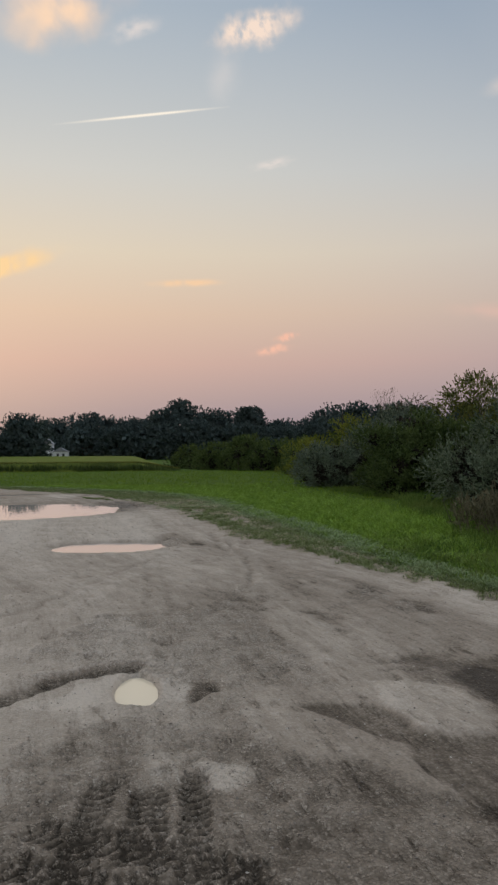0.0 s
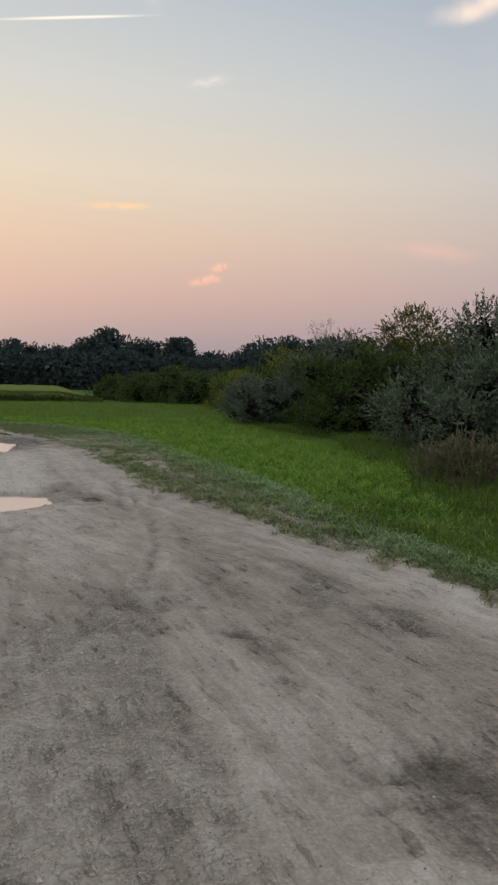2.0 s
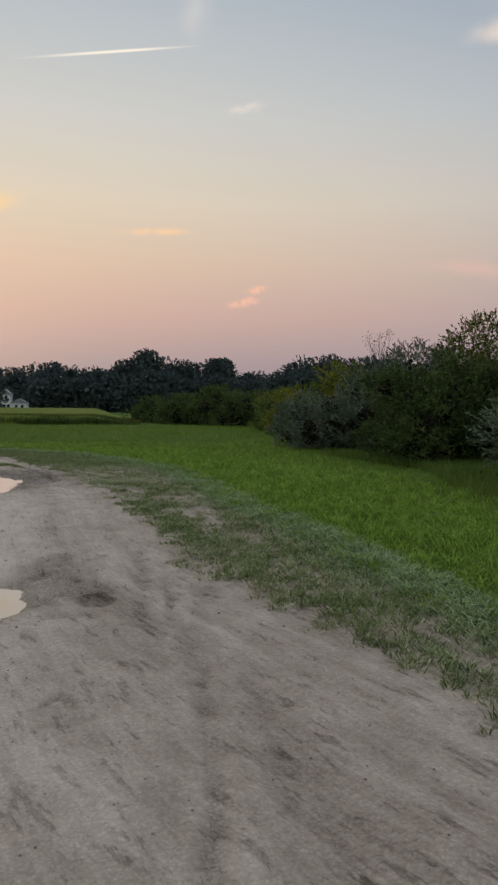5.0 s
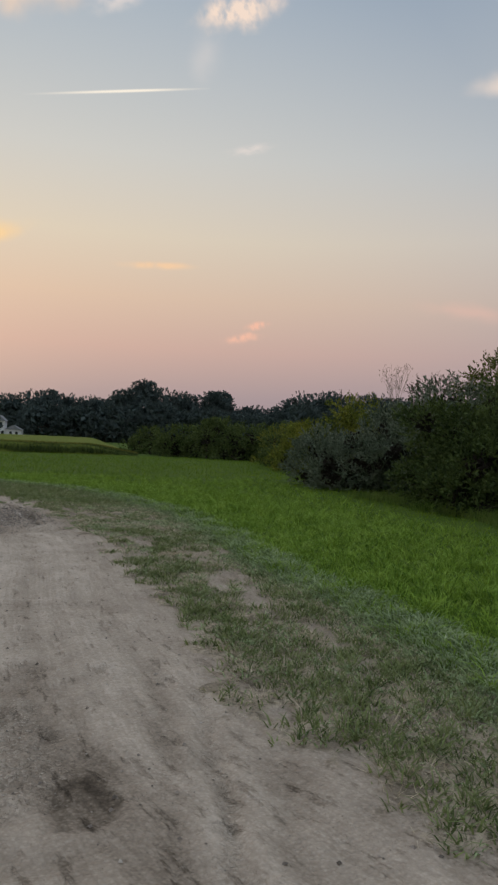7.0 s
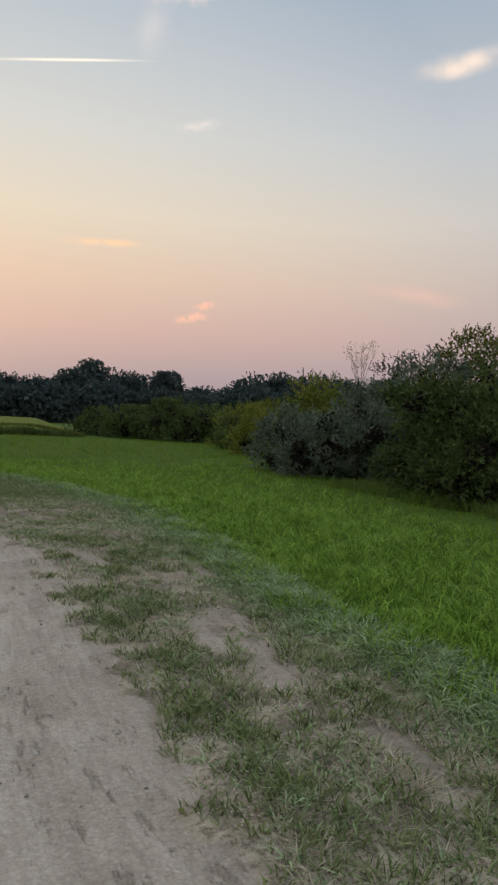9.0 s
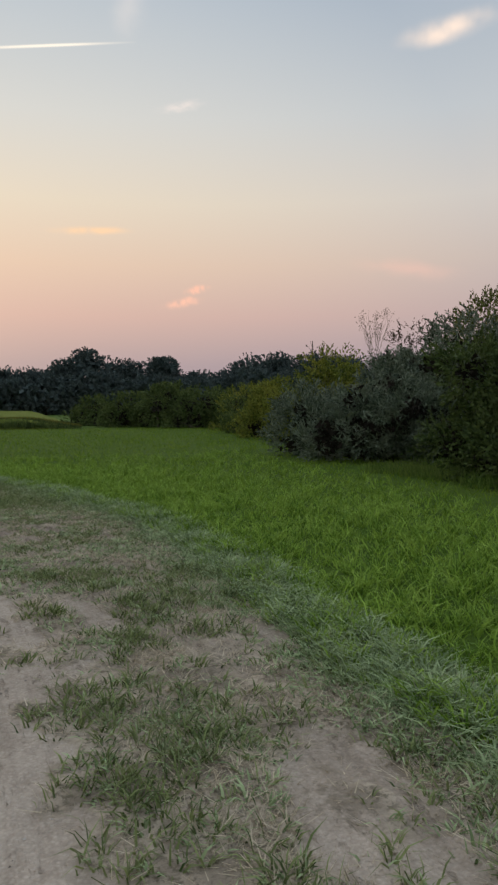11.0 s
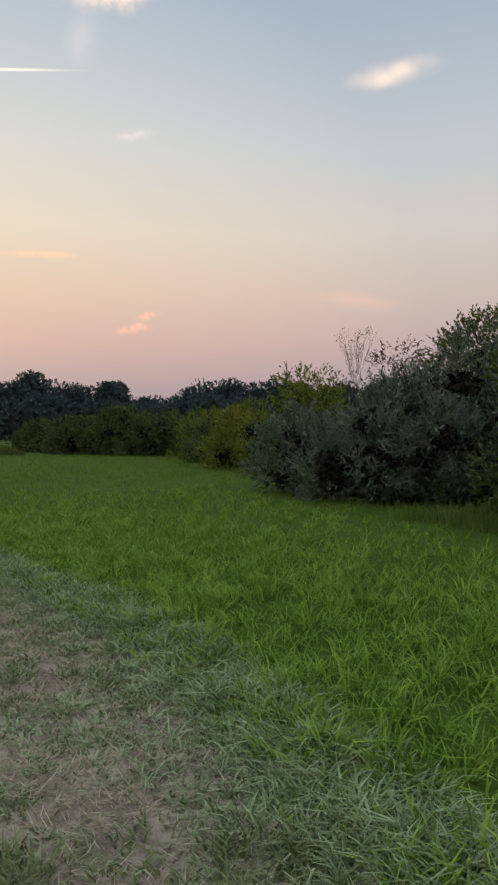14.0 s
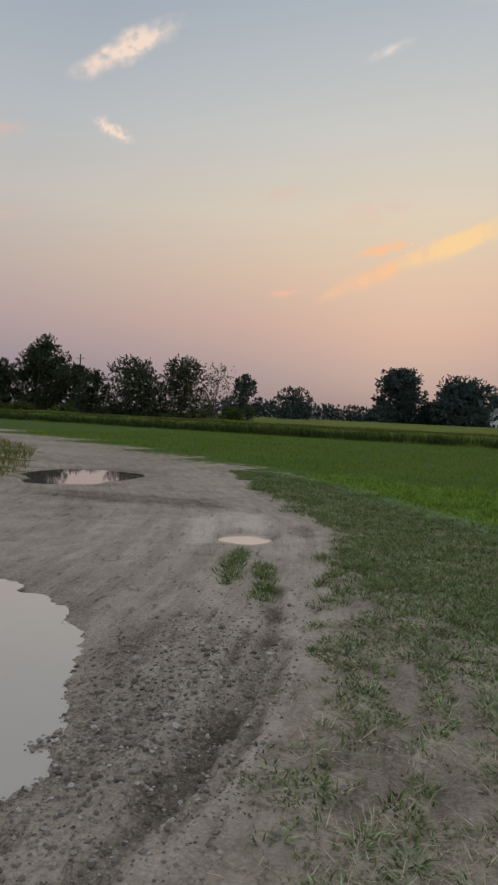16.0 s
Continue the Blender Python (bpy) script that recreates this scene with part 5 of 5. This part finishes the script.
for x, y, w, h, tr in [(-69, 86, 7, 9.2, 0.8), (-65, 84, 6, 10.2, 0.8), (-60.5, 84, 5, 6.5, 0.5), (-74, 84, 7, 7.0, 0.5), (-82, 88, 7, 8.5, 0.5), (-90, 88, 8, 9.5, 0.5)]:
    tree("tree", x, y, w, h, tr, 6000, 0.28, MAT_BEND, "dark green tree at the bend of the gravel track", 16, 0.6, (0.4, 6), "trees by the bend", sky_gap=0.045)
for x, y, w, h, tr in [(-46, 77, 5.5, 6.4, 0.5), (-42.5, 76, 5.5, 7.0, 0.5), (-39, 77, 5, 6.6, 0.5), (-50, 76, 3, 5.2, 0.3)]:
    tree("tree", x, y, w, h, tr, 5500, 0.24, MAT_BEND, "bushy tree with thin twiggy top beyond the crop", 14, 0.6, (0.4, 6), "trees by the bend", sky_gap=0.45)
tree("tree", -35, 77, 4.5, 5.9, 0.6, 1300, 0.22, MAT_BROWN, "thin half-bare tree with withered brown leaves", 12, 0.6, (0.5, 4), "trees by the bend", sky_gap=0.7)
for x, y, w, h, tr in [(-49, 110, 4.4, 7.0, 1.2), (-41.5, 112, 6.0, 5.2, 0.5)]:
    tree("tree", x, y, w, h, tr, 3500, 0.35, MAT_HAZED, "small dark tree standing far off beyond the crop", 12, 0.65, (0.5, 5), "lone field trees")
for i in range(9):
    bush("hedge_bush", -34 - i * 4.5, 82 + rng.uniform(-2, 2) - i * 0.8, 2.6, 1.6, 2.0 + rng.uniform(-0.3, 0.6), 2600, 0.22, MAT_HEDGE, "low green hedge bush below the trees at the bend", 9, (0.35, 6), 0.25, 0.5, 3, group="hedge by the bend")
for i in range(22):
    tree("tree", -170 + i * 6.5 + rng.normal(), 300 + rng.uniform(-6, 6), 12, rng.uniform(6, 8.5), 0.4, 500, 1.1, MAT_HAZED, "hazy tree of the woods on the horizon", 8, 0.7, (1.1, 5), "woods on the horizon", 0.6)

# a utility pole behind the trees
pole = thing("utility_pole", -92, 121, "weathered wooden utility pole behind the trees", "pole")
tubes("post", [[((0, 0, -0.3), 0.17), ((0, 0, 6), 0.15), ((0, 0, 11.9), 0.12)]], MAT_BARK, pole, 8)
tubes("crossarm", [[((-1.1, 0, 11.1), 0.07), ((1.1, 0, 11.1), 0.07)]], MAT_BARK, pole, 4)

# ---- the white house ----


def box(bm, x0, x1, y0, y1, z0, z1):
    vs = [bm.verts.new((x, y, z)) for z in (z0, z1) for x, y in ((x0, y0), (x1, y0), (x1, y1), (x0, y1))]
    for q in ((3, 2, 1, 0), (4, 5, 6, 7), (0, 1, 5, 4), (1, 2, 6, 5), (2, 3, 7, 6), (3, 0, 4, 7)):
        bm.faces.new([vs[i] for i in q])


house = thing("house", -19.8, 184, "white clapboard farmhouse half hidden behind trees", "house")
bm = bmesh.new()
box(bm, -3.2, -0.9, -2.5, 2.5, -0.2, 4.3)
box(bm, -0.9, 3.0, -2.0, 2.5, -0.2, 2.3)
part("wall", bm, MAT_WHITE, house)
for x0, x1, y0, z, ridge in ((-3.5, -0.6, -2.8, 4.3, 5.7), (-0.9, 3.2, -2.3, 2.3, 3.4)):
    bm = bmesh.new()
    xm = (x0 + x1) / 2
    vs = [bm.verts.new(p) for p in ((x0, y0, z), (x1, y0, z), (xm, y0, ridge), (x0, 2.8, z), (x1, 2.8, z), (xm, 2.8, ridge))]
    for q in ((0, 1, 2), (5, 4, 3), (0, 2, 5, 3), (2, 1, 4, 5), (1, 0, 3, 4)):
        bm.faces.new([vs[i] for i in q])
    part("roof", bm, MAT_ROOF, house)
for x0, z0 in ((-2.6, 0.9), (-1.6, 0.9), (-2.1, 3.0), (0.2, 0.8), (1.6, 0.8)):
    bm = bmesh.new()
    y0 = -2.54 if x0 < -0.9 else -2.04
    box(bm, x0, x0 + 0.6, y0, y0 + 0.03, z0, z0 + 1.0)
    part("window", bm, MAT_GLASS, house)

# ---- clouds, far out over the fields ----
FAR = 2400.0


def direction(az, el):
    return Vector((-math.sin(radians(az)) * math.cos(radians(el)), math.cos(radians(az)) * math.cos(radians(el)), math.sin(radians(el))))


def cloud(name, start, end, thick, mat, label):
    """A flat drift of cloud between two bearings (degrees left of +y, degrees up), thick degrees across."""
    a, b = direction(*start) * FAR, direction(*end) * FAR
    mid = (a + b) / 2
    along = (b - a) / 2 * 1.3
    side = along.cross(mid).normalized() * (FAR * math.tan(radians(thick)) / 2 * 1.35)
    bm = bmesh.new()
    uv = bm.loops.layers.uv.new("UVMap")
    n = 8
    grid = [[bm.verts.new(mid + along * (2 * i / n - 1) + side * (2 * j / n - 1) + mid.normalized() * 30 * math.cos(math.pi * (i / n - 0.5))) for j in range(n + 1)] for i in range(n + 1)]
    for i in range(n):
        for j in range(n):
            face = bm.faces.new((grid[i][j], grid[i + 1][j], grid[i + 1][j + 1], grid[i][j + 1]))
            for loop, (p, q) in zip(face.loops, ((i, j), (i + 1, j), (i + 1, j + 1), (i, j + 1))):
                loop[uv].uv = (p / n, q / n)
    me = bpy.data.meshes.new(name)
    bm.to_mesh(me)
    bm.free()
    me.materials.append(mat)
    ob = new(name, me)
    ob.visible_shadow = False
    return tagged(ob, label, "cloud", "", "structure")


PINK = cloud_material("pink_cloud", srgb(243, 190, 166), 1.0, 1.2, (2.0, 1.2))
YELLOW = cloud_material("yellow_cloud", srgb(253, 214, 160), 1.0, 2.2, (1.7, 0.9), 1.0, 0.55)
PEACH = cloud_material("peach_cloud", srgb(244, 206, 168), 1.0, 1.5, (1.5, 0.6), 1.0, 0.35)
CREAM = cloud_material("cream_cloud", srgb(245, 222, 205), 1.0, 1.55, (2.5, 1.8), 1.0, 0.65)
VEIL = cloud_material("veil_cloud", srgb(236, 224, 216), 1.0, 0.28, (1.0, 1.0))
APRICOT = cloud_material("apricot_cloud", srgb(250, 216, 186), 1.0, 1.1, (1.6, 1.3), 1.0, 0.8)
EMBER = cloud_material("ember_cloud", srgb(250, 199, 158), 1.0, 2.0, (1.6, 1.0), 1.0, 0.5)
SILK = cloud_material("silky_cloud", srgb(245, 224, 208), 1.0, 1.1, (1.3, 0.8), 1.0, 0.55)
FAINT = cloud_material("faint_cloud", srgb(235, 222, 214), 1.0, 0.7, (1.5, 1.5))
ROSE = cloud_material("rose_cloud", srgb(232, 188, 172), 1.0, 0.45, (1.5, 1.2))
TRAIL = cloud_material("contrail", srgb(250, 240, 224), 1.0, 2.2, (0.4, 0.05), 0.8, 0.12)
cloud("cloud", (-10.0, 8.3), (-13.6, 9.0), 0.9, PINK, "small pink streak of cloud low over the trees")
cloud("cloud", (-11.8, 9.4), (-14.2, 9.95), 0.8, PINK, "short pink wisp of cloud above another")
cloud("cloud", (-0.9, 13.9), (-8.0, 14.15), 0.75, PEACH, "thin yellowish streak of cloud in the dusk sky")
cloud("cloud", (-9.8, 22.8), (-14.0, 23.4), 0.9, FAINT, "small faint white wisp of cloud")
cloud("contrail", (4.9, 25.35), (-6.6, 26.97), 0.26, TRAIL, "straight thin white contrail across the sky")
cloud("cloud", (-6.4, 31.2), (-14.6, 32.9), 2.5, CREAM, "ragged cream-coloured cloud high in the sky")
cloud("cloud", (-7.5, 26.8), (-8.2, 31.6), 2.6, VEIL, "faint trailing veil under a cream cloud")
cloud("cloud", (-28.8, 26.7), (-37.4, 27.6), 1.8, SILK, "soft cream cloud drifting in blue-grey sky")
cloud("cloud", (12.0, 30.6), (-0.5, 33.6), 4.2, APRICOT, "broad cream cloud high in the sky")
cloud("cloud", (2.2, 31.1), (-3.0, 32.5), 1.6, FAINT, "faint wisp beside a broad cream cloud")
cloud("cloud", (16.5, 12.3), (5.4, 16.2), 1.9, YELLOW, "bright yellow slanting band of sunset cloud")
cloud("cloud", (22.5, 9.6), (12.5, 13.9), 1.7, EMBER, "orange lower end of a slanting sunset cloud")
cloud("cloud", (19.8, 13.2), (14.6, 14.2), 1.0, EMBER, "short orange branch of a slanting sunset cloud")
cloud("cloud", (22.0, 15.8), (13.5, 16.9), 2.4, ROSE, "faint peach cloud above the sunset band")
cloud("cloud", (43.2, 24.3), (34.0, 29.1), 2.0, CREAM, "long ragged cream cloud slanting upward")
cloud("cloud", (41.2, 22.0), (37.9, 20.6), 1.2, CREAM, "small cream puff of cloud")
cloud("cloud", (52.0, 18.9), (45.4, 20.9), 1.2, ROSE, "pink streak of cloud low in the sky")
cloud("cloud", (52.0, 13.2), (45.0, 15.0), 1.3, ROSE, "dull pink streak of cloud over the trees")
cloud("cloud", (27.5, 17.2), (23.6, 18.2), 1.4, ROSE, "small faint peach puff of cloud")
cloud("cloud", (26.8, 10.0), (23.4, 10.3), 0.7, PINK, "tiny orange wisp of cloud near the horizon")
cloud("cloud", (-25.5, 11.6), (-35.0, 10.2), 1.8, ROSE, "broad faint pink band of cloud")
cloud("cloud", (19.6, 26.7), (15.4, 28.2), 0.9, FAINT, "faint white wisp of high cloud")

# ---- larger single stones by the big puddle ----
shapes = []
for k in range(8):
    bm = bmesh.new()
    bmesh.ops.create_icosphere(bm, subdivisions=1, radius=1.0)
    for vert in bm.verts:
        vert.co *= rng.uniform(0.72, 1.18)
        vert.co.z *= 0.62
    me = bpy.data.meshes.new("stone")
    bm.to_mesh(me)
    bm.free()
    me.materials.append(MAT_STONE)
    shapes.append(me)
x, y = -0.75 + rng.normal(size=900) * 0.42, 19.0 + rng.normal(size=900) * 0.85
gap = np.interp(y, GRAVEL_Y, GRAVEL_X) - x
z = height_at(x, y)
wet = (gap > 0.25) & (z > WATER_Z - 0.002)
for i in np.flatnonzero(wet)[:280]:
    r = float(min(0.010 + rng.gamma(1.5, 0.004), 0.028))
    stone = new("stone", shapes[i % 8])
    stone.parent = ground
    stone.location = (float(x[i]), float(y[i]), float(z[i]) + r * 0.22)
    stone.rotation_euler = (rng.uniform(-0.3, 0.3), rng.uniform(-0.3, 0.3), rng.uniform(0, 6.28))
    stone.scale = (r, r * rng.uniform(0.7, 1.0), r)
